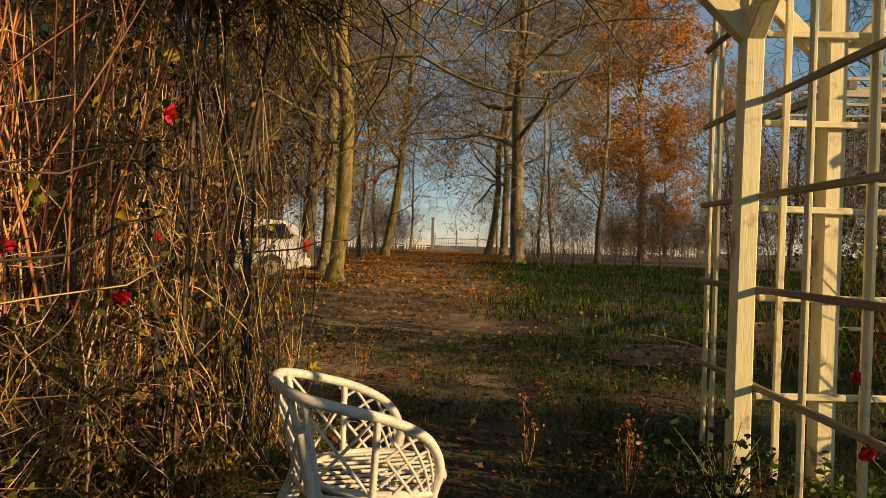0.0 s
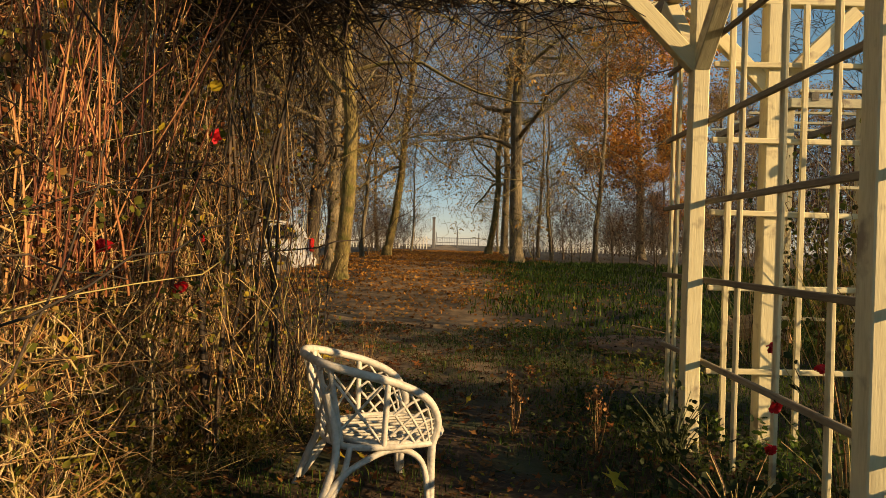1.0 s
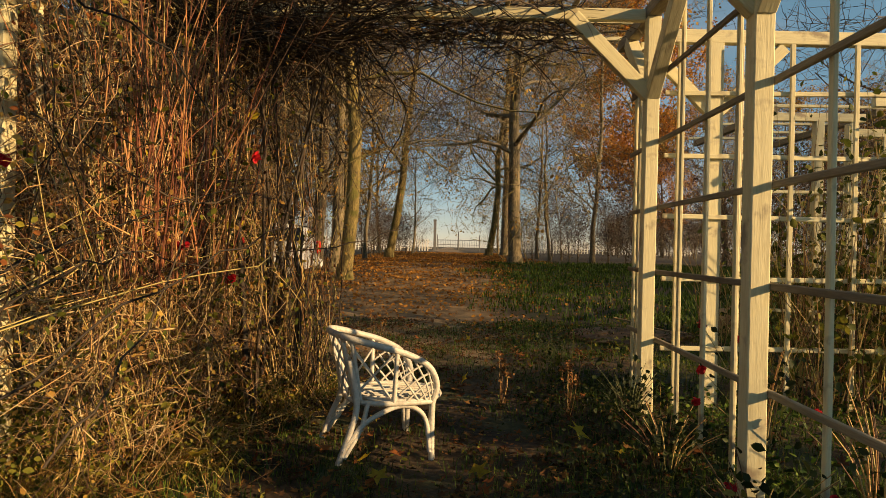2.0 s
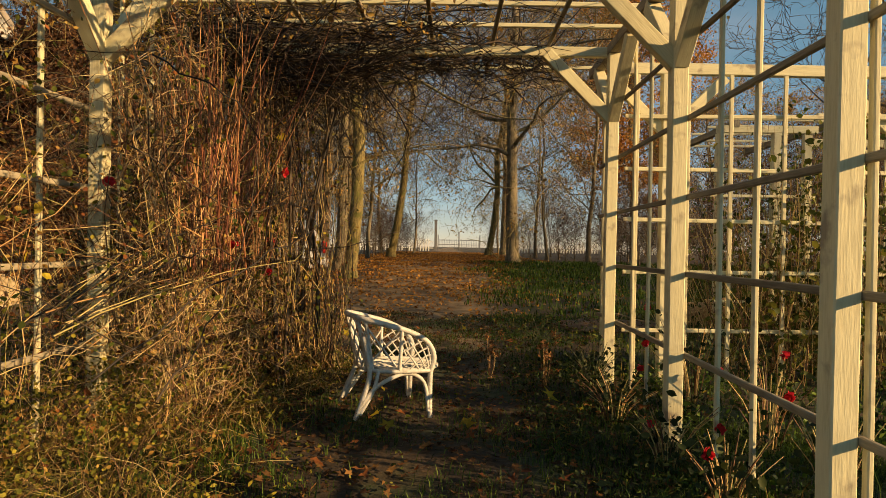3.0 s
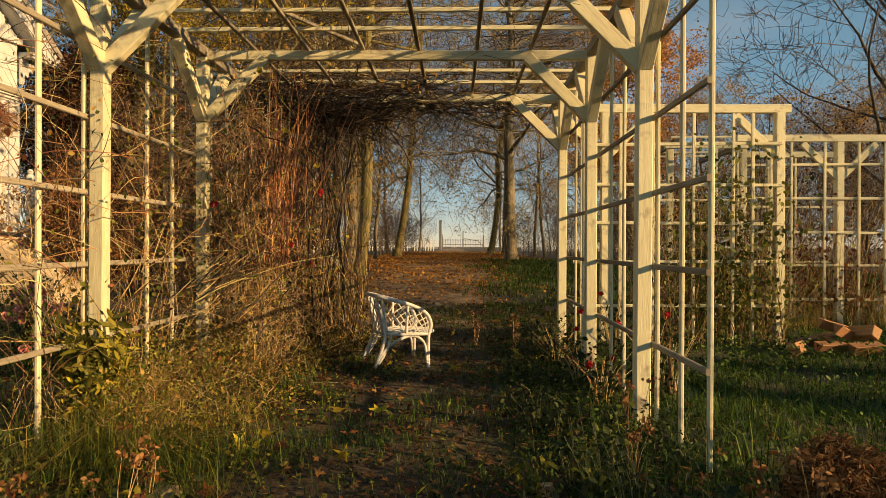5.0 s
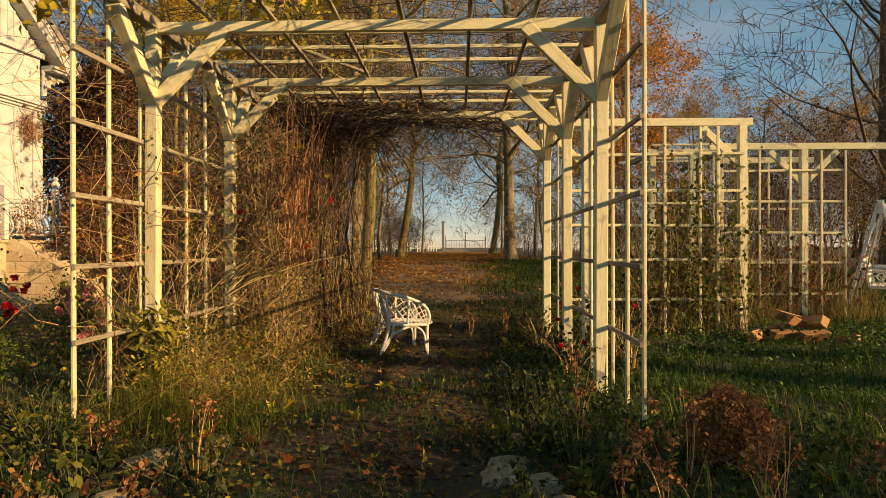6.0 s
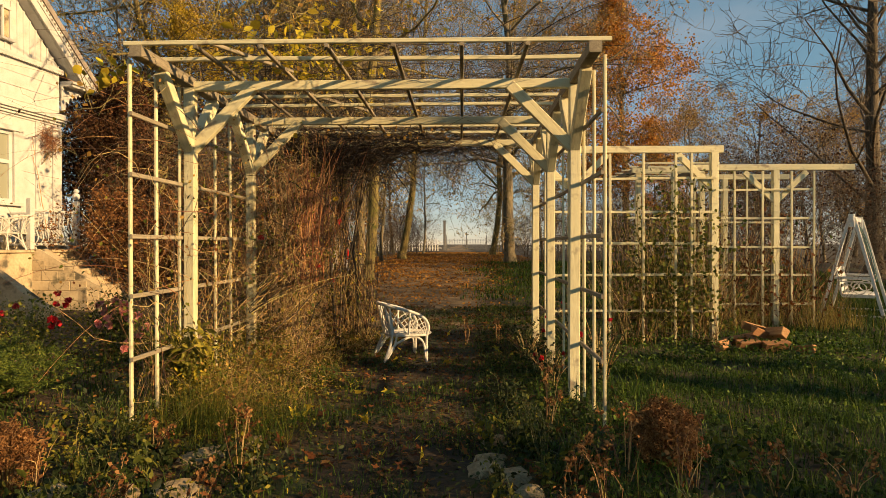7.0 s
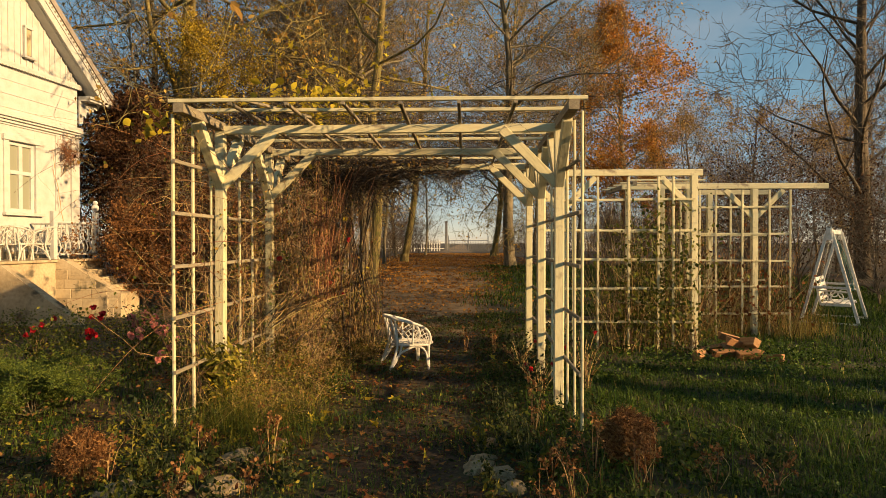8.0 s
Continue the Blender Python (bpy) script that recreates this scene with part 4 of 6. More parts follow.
for a, b in ((-4.8, -1.9), (8.6, 18.5), (18.6, 30), (-22, -5.0)):
    far_fence(a, b, 75)


def gate():
    root = thing("drive_gate", "grey metal gate closing the drive", "gate", Matrix.Translation((-1.3, 75.2, float(ground_z(0, 75)))))
    for x in (0, 2.55, 5.1):
        part("gate_post", box_bm(0.12, 0.12, 2.0 if x != 2.55 else 2.4, 0.01, (x, 0, 1.0 if x != 2.55 else 1.2)), GREY_METAL, root)
    for z in (0.25, 0.8, 1.35):
        part("gate_rail", box_bm(5.0, 0.05, 0.06, 0.01, (2.55, 0, z)), GREY_METAL, root)
    for i in range(24):
        part("gate_bar", box_bm(0.035, 0.035, 1.3, 0, (0.15 + i * 0.208, 0, 0.8)), GREY_METAL, root)


gate()
pillar = thing("pillar", "tall grey masonry pillar beyond the gate", "pillar", Matrix.Translation((-1.75, 82, 0.4)))
part("shaft", box_bm(0.36, 0.36, 4.0, 0.02, (0, 0, 2.0)), GREY_METAL, pillar)
part("cap", box_bm(0.46, 0.46, 0.18, 0.02, (0, 0, 4.06)), GREY_METAL, pillar)

CARPAINT = mat("silver_car_paint", [(0.62, 0.62, 0.61), (0.70, 0.70, 0.69)], 2, rough=0.25, bump=0)
CARPAINT.node_tree.nodes["Principled BSDF"].inputs["Coat Weight"].default_value = 0.6
DARKGLASS = mat("dark_car_glass", [(0.015, 0.016, 0.018), (0.03, 0.03, 0.032)], 2, rough=0.06, bump=0)
RUBBER = mat("tyre_rubber", [(0.015, 0.015, 0.015), (0.03, 0.03, 0.03)], 20, rough=0.8)
REDLAMP = mat("red_tail_lamp", [(0.50, 0.015, 0.01), (0.65, 0.03, 0.02)], 10, rough=0.15, bump=0)


def car():
    at = Matrix.Translation((-3.28, 15.6, float(ground_z(-4, 15.6)))) @ Matrix.Rotation(radians(14), 4, "Z")
    root = thing("car", "parked silver estate car beside the drive", "car", at)
    # side outline along -x, tail at x = 0
    prof = [(0.0, 0.42), (-0.02, 0.75), (-0.07, 0.98), (-0.30, 1.36), (-0.62, 1.47), (-1.6, 1.50), (-2.3, 1.42), (-3.0, 1.02), (-3.9, 0.90), (-4.15, 0.72), (-4.2, 0.35), (-3.75, 0.30), (-3.0, 0.28), (-1.2, 0.28), (-0.3, 0.30)]
    bm = bmesh.new()
    rows = []
    for w, sx in ((0.0, 0.985), (0.10, 1.0), (1.60, 1.0), (1.70, 0.985)):
        rows.append([bm.verts.new((x * sx - 0.02 * (sx < 1), w + (0.16 if z > 1.05 else 0) * (1 if w < 0.8 else -1) * min(1, (z - 1.0) / 0.4 if z > 1.05 else 0), z)) for x, z in prof])
    n = len(prof)
    for a, b in zip(rows, rows[1:]):
        for i in range(n):
            bm.faces.new((a[i], a[(i + 1) % n], b[(i + 1) % n], b[i]))
    bm.faces.new(list(reversed(rows[0])))
    bm.faces.new(rows[-1])
    bmesh.ops.recalc_face_normals(bm, faces=bm.faces[:])
    bmesh.ops.bevel(bm, geom=bm.edges[:], offset=0.03, segments=2, affect="EDGES")
    part("body", bm, CARPAINT, root)
    for x0, x1, x2, x3 in ((-0.38, -1.25, -1.25, -0.42), (-1.33, -2.2, -2.55, -1.33)):
        bm = bmesh.new()
        v = [bm.verts.new(p) for p in ((x0, 0.02, 1.03), (x2, 0.02, 1.03), (x1, 0.135, 1.38), (x3 - 0.12, 0.135, 1.38))]
        bm.faces.new(v)
        bmesh.ops.solidify(bm, geom=bm.faces[:], thickness=0.03)
        part("side_window", bm, DARKGLASS, root)
    for x in (-0.85, -3.35):
        for y in (0.06, 1.64):
            bm = bmesh.new()
            bmesh.ops.create_cone(bm, cap_ends=True, segments=24, radius1=0.32, radius2=0.32, depth=0.2, matrix=Matrix.Translation((x, y, 0.32)) @ Matrix.Rotation(radians(90), 4, "X"))
            bmesh.ops.bevel(bm, geom=bm.edges[:], offset=0.03, segments=2, affect="EDGES")
            wheel = part("wheel", bm, RUBBER, root)
            bm = bmesh.new()
            bmesh.ops.create_cone(bm, cap_ends=True, segments=18, radius1=0.2, radius2=0.17, depth=0.06, matrix=Matrix.Translation((x, y - 0.09 if y < 1 else y + 0.09, 0.32)) @ Matrix.Rotation(radians(90), 4, "X"))
            part("rim", bm, CHAIN, wheel)
    for y in (0.07, 1.63):
        part("tail_lamp", box_bm(0.12, 0.2, 0.34, 0.03, (-0.045, y, 0.88)), REDLAMP, root, "red tail lamp")
    part("bumper", box_bm(0.16, 1.66, 0.24, 0.05, (0.0, 0.85, 0.45)), CARPAINT, root)


car()


# ---- climbers, grass, leaves ----
CANES = mat("dry_climber_canes", [(0.08, 0.036, 0.018), (0.23, 0.11, 0.04), (0.42, 0.24, 0.085), (0.58, 0.42, 0.18), (0.34, 0.28, 0.09)], 4, rough=0.7, bump=0, island=0.9)
CANES_PALE = mat("straw_coloured_shoots", [(0.17, 0.09, 0.04), (0.38, 0.24, 0.11), (0.58, 0.44, 0.24)], 4, rough=0.7, bump=0, island=0.9)
RED_STEMS = mat("red_rose_stems", [(0.11, 0.032, 0.015), (0.29, 0.095, 0.036), (0.50, 0.26, 0.10)], 4, rough=0.6, bump=0, island=0.9)
# near-black wood: shade within the mat and thicket is put into the colour
CANES_DARK = mat("shade_dark_climber_wood", [(0.014, 0.010, 0.007), (0.036, 0.025, 0.016), (0.085, 0.058, 0.034)], 4, rough=0.8, bump=0, island=0.8)
DRYGRASS = mat("golden_dry_grass", [(0.12, 0.078, 0.02), (0.31, 0.22, 0.05), (0.48, 0.39, 0.11)], 4, rough=0.7, bump=0, island=0.9, leaf=0.25)
GRASS = mat("lawn_grass", [(0.012, 0.030, 0.005), (0.040, 0.088, 0.010), (0.12, 0.175, 0.024)], 4, rough=0.55, bump=0, island=0.9, leaf=0.3)
RNP = np.random.default_rng(12)


def stuff(name, label, category):
    return thing(name, label, category, kind="stuff")


def cane(tubes, foot, height, r, lean=(0, 0), bend=0.12, n=7, rng=RNP):
    """One bowed cane from its foot upward."""
    f = np.linspace(0, 1, n)
    amp = rng.normal(size=2) * bend
    ph = rng.uniform(0, 6.28, 2)
    x = foot[0] + lean[0] * f ** 1.5 + amp[0] * np.sin(ph[0] + 2.6 * f) - amp[0] * math.sin(ph[0])
    y = foot[1] + lean[1] * f ** 1.5 + amp[1] * np.sin(ph[1] + 2.6 * f) - amp[1] * math.sin(ph[1])
    z = foot[2] + height * f
    p = np.stack([x, y, z], 1)
    tubes.add(p, r, r * 0.45, 3)
    return p


def wander(tubes, start, d, length, r, n=7, wild=0.35, sag=0.06, x_most=None, rng=RNP, sides=3):
    """A crooked shoot that drifts from its start, sagging under its weight."""
    p, d = [np.array(start, dtype=float)], np.array(d, dtype=float)
    d /= np.linalg.norm(d) + 1e-9
    for _ in range(n - 1):
        d = d + rng.normal(size=3) * wild + np.array([0, 0, -sag])
        d /= np.linalg.norm(d)
        q = p[-1] + d * length / (n - 1)
        if x_most is not None and q[0] > x_most:
            q[0] = x_most - abs(rng.normal()) * 0.04
        q[2] = max(q[2], -0.27)
        p.append(q)
    p = np.array(p)
    tubes.add(p, r, max(0.0008, r * 0.4), sides)
    return p


def thicket():
    root = stuff("climber_thicket", "tangled dry climbing-rose canes over the trellis side", "climbing plant")
    t, k, w, tips = Tubes(), Tubes(), Tubes(), []

    # canes left out along the shadow stripe, its darkness put into the shape
    def gap(x, y, z):
        return abs(y - 2.87 + 0.42 * (x + 1.35)) < 0.15 and z < 1.25 and x > -1.75
    # rising canes behind the middle and far posts, bulging over the path
    for _ in range(560):
        y = 1.85 + 2.7 * RNP.uniform() ** 0.85
        inner = float(-1.46 + 0.5 * smooth01(2.95, 3.7, y))
        x = RNP.uniform(-2.2, inner) if RNP.uniform() < 0.7 else RNP.normal(inner - 0.1, 0.1)
        if gap(x, y, 0):
            continue
        d = RNP.normal(size=3) * np.array([0.25, 0.4, 0]) + np.array([0, 0, 1.0])
        p = wander(t if RNP.uniform() < 0.55 else k, (x, y, float(ground_z(x, y)) - 0.03), d, RNP.uniform(0.7, 3.0), RNP.uniform(0.002, 0.0065), 9, 0.14, 0.02, inner + 0.12)
        tips.extend([p[RNP.integers(2, 8)], p[RNP.integers(3, 8)], p[-1]])
    # slanting and arching shoots with side twigs
    for _ in range(1050):
        y = 4.5 - 3.0 * RNP.uniform() ** 0.9 if RNP.uniform() < 0.93 else RNP.uniform(-0.6, 1.6)
        x = RNP.uniform(-2.2, -1.2) if y > 1.6 else RNP.uniform(-2.4, -1.9)
        z = RNP.uniform(-0.1, 2.45) * RNP.uniform(0.45, 1)
        if gap(x, y, z):
            continue
        d = RNP.normal(size=3) * np.array([0.5, 0.75, 0.6]) + np.array([0.12, 0, 0.35])
        p = wander(t if RNP.uniform() < 0.7 else k, (x, y, z), d, RNP.uniform(0.3, 1.2), RNP.uniform(0.002, 0.0055), 7, 0.28, 0.1, (-0.95 if y > 3.3 else -1.34 if y > 1.6 else -1.6) + 0.12 * RNP.normal())
        tips.append(p[-1])
        for q in p[2:6]:
            e = wander(t, q, RNP.normal(size=3), RNP.uniform(0.08, 0.32), 0.0014, 4, 0.35, 0.02)
            tips.append(e[-1])
    # a looser screen along the near bay
    for _ in range(130):
        y = RNP.uniform(-0.5, 1.8)
        x = RNP.uniform(-2.25, -1.98)
        p = wander(t if RNP.uniform() < 0.5 else k, (x, y, float(ground_z(x, y)) - 0.03), RNP.normal(size=3) * [0.12, 0.4, 0] + [0, 0, 1], RNP.uniform(0.5, 2.7), RNP.uniform(0.0016, 0.0042), 9, 0.16, 0.02, -1.8)
        tips.extend([p[-2], p[4], p[6]])
    # pale crooked shoots on the sunny face
    for _ in range(620):
        y = RNP.uniform(1.3, 4.3)
        z = 2.3 * RNP.uniform() ** 1.3 - 0.1
        x = -1.56 + 0.1 * RNP.normal() + 0.25 * max(0, 0.8 - z) * RNP.uniform()
        if gap(x, y, z):
            continue
        d = RNP.normal(size=3) * [0.45, 0.65, 0.5] + [0.1, 0, 0.6]
        p = wander(w if RNP.uniform() < 0.6 else t, (x, y, z), d, RNP.uniform(0.25, 1.1), RNP.uniform(0.0018, 0.0046), 8, 0.25, 0.08, -1.28 if z > 0.4 else -1.05)
        tips.append(p[-1])
        for q in p[2:7:2]:
            wander(w, q, RNP.normal(size=3) + d * 0.5, RNP.uniform(0.05, 0.2), 0.0011, 4, 0.3, 0.0)
    # stout pale canes standing close together behind the middle post
    for _ in range(150):
        x, y = RNP.normal(-1.62, 0.13), RNP.uniform(1.7, 3.6)
        p = wander(w if RNP.uniform() < 0.55 else t, (x, y, RNP.uniform(-0.25, 0.9)), RNP.normal(size=3) * [0.1, 0.13, 0] + [0, 0, 1], RNP.uniform(1.1, 2.1), RNP.uniform(0.003, 0.0075), 9, 0.07, 0.0, -1.25, sides=5)
        tips.extend(p[5:])
    # a sheaf of long red canes sweeping from the near bay
    for _ in range(14):
        s = np.array([-1.72, 1.0, 0.62]) + RNP.normal(size=3) * [0.1, 0.1, 0.1]
        p = wander(t if RNP.uniform() < 0.6 else k, s, np.array([0.25, 0.9, 0.42]) + RNP.normal(size=3) * 0.13, RNP.uniform(1.0, 2.3), RNP.uniform(0.003, 0.0075), 9, 0.05, 0.012, -0.8)
    for _ in range(14):
        p = wander(t, (RNP.uniform(-1.95, -1.6), RNP.uniform(-0.3, 0.8), RNP.uniform(0.3, 1.6)), RNP.normal(size=3) * [0.2, 0.3, 0.25] + [0.1, 0.8, 0.1], RNP.uniform(0.7, 1.6), RNP.uniform(0.002, 0.004), 9, 0.09, 0.02, -1.5)
        tips.extend(p[6:])
    # thin shoots arching down across the near trellis
    for _ in range(75):
        p = wander(k if RNP.uniform() < 0.25 else t, (RNP.uniform(-2.35, -1.95), RNP.uniform(-0.75, 1.7), RNP.uniform(0.9, 2.5)), RNP.normal(size=3) * [0.5, 0.8, 0.5] + [0.1, 0, 0.15], RNP.uniform(0.6, 1.7), RNP.uniform(0.0016, 0.0038), 11, 0.13, 0.11, -1.75)
        tips.extend(p[3::4])
        for q in p[4:9:2]:
            tips.append(wander(t, q, RNP.normal(size=3) + [0, 0, 0.3], RNP.uniform(0.1, 0.35), 0.0013, 5, 0.2, 0.04)[-1])
    # shoots growing through and across the posts
    for _ in range(46):
        y = RNP.uniform(1.3, 2.3)
        p = wander(t if RNP.uniform() < 0.7 else k, (RNP.uniform(-1.75, -1.4), y, RNP.uniform(0.1, 1.2)), RNP.normal(size=3) * [0.5, 0.6, 0.3] + [0.25, -0.2, 0.7], RNP.uniform(0.5, 1.2), RNP.uniform(0.0016, 0.0032), 8, 0.2, 0.08, -1.1)
        tips.extend(p[5:])
    # stout red stems clustered high beside the middle bay
    r = Tubes()
    for _ in range(110):
        x, y = RNP.normal(-1.4, 0.12), max(1.75, RNP.normal(2.25, 0.34))
        wander(r, (x, y, 0.75), RNP.normal(size=3) * [0.14, 0.16, 0] + [0, 0, 1], RNP.uniform(1.2, 2.0), RNP.uniform(0.0035, 0.0075), 8, 0.07, 0.0)
    # a few dark woody stems at the far end, and long arching shoots over the path
    for _ in range(26):
        x, y = RNP.normal(-1.45, 0.2), RNP.normal(3.8, 0.3)
        cane(k, (x, y, -0.25), RNP.uniform(2.2, 3.0), RNP.uniform(0.012, 0.03), RNP.normal(size=2) * 0.25, 0.1, 9)
    for pts in (((-1.2, 3.6, 1.1), (-0.95, 3.3, 0.75), (-0.72, 3.05, 0.45), (-0.62, 2.85, 0.05)), ((-1.0, 3.8, 1.6), (-0.85, 3.5, 1.05), (-0.85, 3.2, 0.5), (-0.7, 3.0, 0.0)), ((-1.6, 1.4, 1.5), (-1.2, 1.9, 1.2), (-0.9, 2.4, 1.25), (-0.75, 2.7, 1.3)),
                ((-1.7, 0.9, 0.5), (-1.2, 1.2, 0.9), (-0.95, 1.7, 0.85)), ((-1.5, 2.2, 1.0), (-1.1, 2.5, 1.35), (-0.85, 2.9, 1.15)), ((-1.1, 3.5, 0.9), (-0.6, 3.8, 0.97), (-0.3, 3.95, 1.1), (-0.08, 4.05, 1.3)), ((-1.35, 0.6, 0.35), (-1.0, 1.1, 0.75), (-0.72, 1.7, 1.0), (-0.6, 2.1, 1.12)), ((-1.3, 1.0, 1.9), (-0.95, 1.3, 1.7), (-0.8, 1.5, 1.25)), ((-1.2, 0.9, 0.2), (-0.98, 1.3, 0.75), (-0.95, 1.6, 1.5))):
        q = spline(pts, 14)
        q[1:-1] += RNP.normal(size=(12, 3)) * 0.012
        k.add(q, 0.0055, 0.0025, 5)
    part("canes", t.mesh("canes", CANES), CANES, root)
    # long shoots arching out from the near corner
    for _ in range(16):
        wander(r if RNP.uniform() < 0.5 else w, (-1.8 + 0.1 * RNP.normal(), RNP.uniform(-0.7, 0.3), RNP.uniform(0.8, 2.4)), RNP.normal(size=3) * 0.3 + [-0.9, -0.1, 0.45], RNP.uniform(0.7, 2.0), RNP.uniform(0.002, 0.004), 10, 0.08, 0.1)
    part("red_stems", r.mesh("red_stems", RED_STEMS), RED_STEMS, root)
    part("shoots", w.mesh("shoots", CANES_PALE), CANES_PALE, root)
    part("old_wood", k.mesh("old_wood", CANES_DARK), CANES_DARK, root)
    tips = np.array(tips)

    def spread(share, per, sig):
        q = tips[RNP.uniform(size=len(tips)) < share]
        return np.repeat(q, per, axis=0) + RNP.normal(size=(len(q) * per, 3)) * sig
    part("dry_leaves", leaves_mesh("dry_leaves", spread(0.13, 2, 0.07), 0.03, LEAF_BROWN, RNP), LEAF_BROWN, root)
    part("green_leaves", leaves_mesh("green_leaves", spread(0.14, 3, 0.07), 0.034, LEAF_GREEN, RNP), LEAF_GREEN, root)
    low = spread(0.5, 2, 0.06)
    low = low[low[:, 2] < 0.25 + 0.5 * RNP.uniform(size=len(low))]
    part("lime_leaves", leaves_mesh("lime_leaves", np.concatenate([low, spread(0.07, 3, 0.06)]), 0.024, LEAF_LIME, RNP), LEAF_LIME, root)
    part("yellow_leaves", leaves_mesh("yellow_leaves", spread(0.012, 1, 0.03), 0.07, LEAF_YELLOW, RNP), LEAF_YELLOW, root)
    # dark ivy inside; also stands for the shade in gaps between canes
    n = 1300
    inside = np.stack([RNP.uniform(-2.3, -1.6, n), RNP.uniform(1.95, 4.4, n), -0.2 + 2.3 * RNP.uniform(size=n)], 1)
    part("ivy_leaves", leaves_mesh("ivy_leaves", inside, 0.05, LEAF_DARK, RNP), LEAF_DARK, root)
    part("rust_leaves", leaves_mesh("rust_leaves", spread(0.05, 3, 0.05), 0.032, LEAF_RUST, RNP), LEAF_RUST, root)


wall_vine()
thicket()


def roof_vines():
    root = stuff("roof_climber", "bare climber matted over the pergola roof, darkened for its own shade", "climbing plant")
    t = Tubes()
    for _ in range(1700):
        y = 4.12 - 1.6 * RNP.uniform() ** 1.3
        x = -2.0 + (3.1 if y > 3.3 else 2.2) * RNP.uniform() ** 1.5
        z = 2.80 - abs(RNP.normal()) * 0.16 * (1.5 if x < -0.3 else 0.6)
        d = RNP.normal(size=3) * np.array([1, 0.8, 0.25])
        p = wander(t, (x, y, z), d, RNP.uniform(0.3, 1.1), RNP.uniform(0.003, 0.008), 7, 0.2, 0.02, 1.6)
    # loose shoots over the near bays
    for _ in range(330):
        a = np.array([RNP.uniform(-2.2, 1.5), RNP.uniform(-0.7, 2.7), 2.80 + abs(RNP.normal()) * 0.06])
        d = RNP.normal(size=3) * np.array([1, 0.7, 0.06])
        e = a + d / np.linalg.norm(d) * RNP.uniform(0.3, 1.3)
        m = (a + e) / 2 + np.array([0, 0, 0.05])
        t.add(spline([a, m, e], 6), RNP.uniform(0.002, 0.005), 0.0015, 3)
    # hanging ends at the far corner over the path
    for _ in range(420):
        y = RNP.uniform(2.9, 4.3)
        x = -2.0 + 1.5 * RNP.uniform() ** 0.9
        l = RNP.uniform(0.15, 0.6) + (RNP.uniform(0, 1.0) if y > 3.8 and x < -0.6 else 0)
        wander(t, (x, y, 2.75), RNP.normal(size=3) * 0.3 + [0, 0, -1], l, RNP.uniform(0.002, 0.005), 6, 0.2, 0.05)
    # tall shoots standing above the roof
    tall = []
    for _ in range(60):
        x, y = RNP.normal(-0.75, 0.5), RNP.uniform(0.2, 2.0)
        p = cane(t, (x, y, 2.72), RNP.uniform(0.3, 1.3), 0.0035, RNP.normal(size=2) * 0.3, 0.08)
        tall.extend(p[2:])
    tall = np.array(tall)
    q = tall[RNP.integers(0, len(tall), 330)]
    part("yellow_leaves", ragged_leaves("yellow_leaves", q + RNP.normal(size=q.shape) * 0.06, 0.085, LEAF_YELLOW, RNP, flat=0.0), LEAF_YELLOW, root)
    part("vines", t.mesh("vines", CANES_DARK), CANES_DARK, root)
    n = 420
    pl = np.stack([-2.0 + 2.6 * RNP.uniform(size=n) ** 1.5, RNP.uniform(2.4, 4.3, n), 2.72 + RNP.normal(size=n) * 0.1], 1)
    part("dry_leaves", leaves_mesh("dry_leaves", pl, 0.05, LEAF_BROWN, RNP), LEAF_BROWN, root)
    n = 170
    pl = np.stack([RNP.normal(-0.95, 0.35, n), RNP.uniform(-0.8, 0.9, n), 2.87 + np.abs(RNP.normal(size=n)) * 0.1], 1)
    corner = np.array([-2.25, -0.75, 2.58]) + RNP.normal(size=(34, 3)) * [0.14, 0.12, 0.08]
    pl = np.concatenate([pl, corner])
    part("yellow_leaves", leaves_mesh("yellow_leaves", pl, 0.085, LEAF_YELLOW, RNP, flat=0.2), LEAF_YELLOW, root)


roof_vines()


def blades(name, xy, height, width, material, lean=0.5, rng=RNP, droop=0.35, lift=0.0):
    """Grass blades of two tapering quads each."""
    n = len(xy)
    z = ground_z(xy[:, 0], xy[:, 1]) - 0.01 + lift
    a = rng.uniform(0, 2 * np.pi, n)
    h = height * rng.uniform(0.45, 1.25, n) if np.isscalar(height) else height * rng.uniform(0.45, 1.25, n)
    w = width * rng.uniform(0.6, 1.3, n)
    d = np.stack([np.cos(a), np.sin(a), 0 * a], 1)
    s = np.stack([-np.sin(a), np.cos(a), 0 * a], 1)
    le = rng.uniform(0.1, 1, n) * lean
    base = np.stack([xy[:, 0], xy[:, 1], z], 1)
    mid = base + d * (le * h * 0.4)[:, None] + np.array([0, 0, 1]) * (h * 0.6)[:, None]
    tip = base + d * (le * h * 1.1)[:, None] + np.array([0, 0, 1]) * (h * (1 - droop * le))[:, None]
    w = w[:, None]
    v = np.stack([base - s * w / 2, base + s * w / 2, mid + s * w * 0.4, mid - s * w * 0.4, tip + s * w * 0.08, tip - s * w * 0.08], 1)
    b = np.arange(n)[:, None] * 6
    q = np.concatenate([b + [0, 1, 2, 3], b + [3, 2, 4, 5]], 0)
    return arrays_mesh(name, v.reshape(-1, 3), q, material)


def patch(n, x0, x1, y0, y1, keep=None):
    p = np.stack([RNP.uniform(x0, x1, n), RNP.uniform(y0, y1, n)], 1)
    if keep is not None:
        p = p[RNP.uniform(size=n) < keep(p[:, 0], p[:, 1])]
    return p


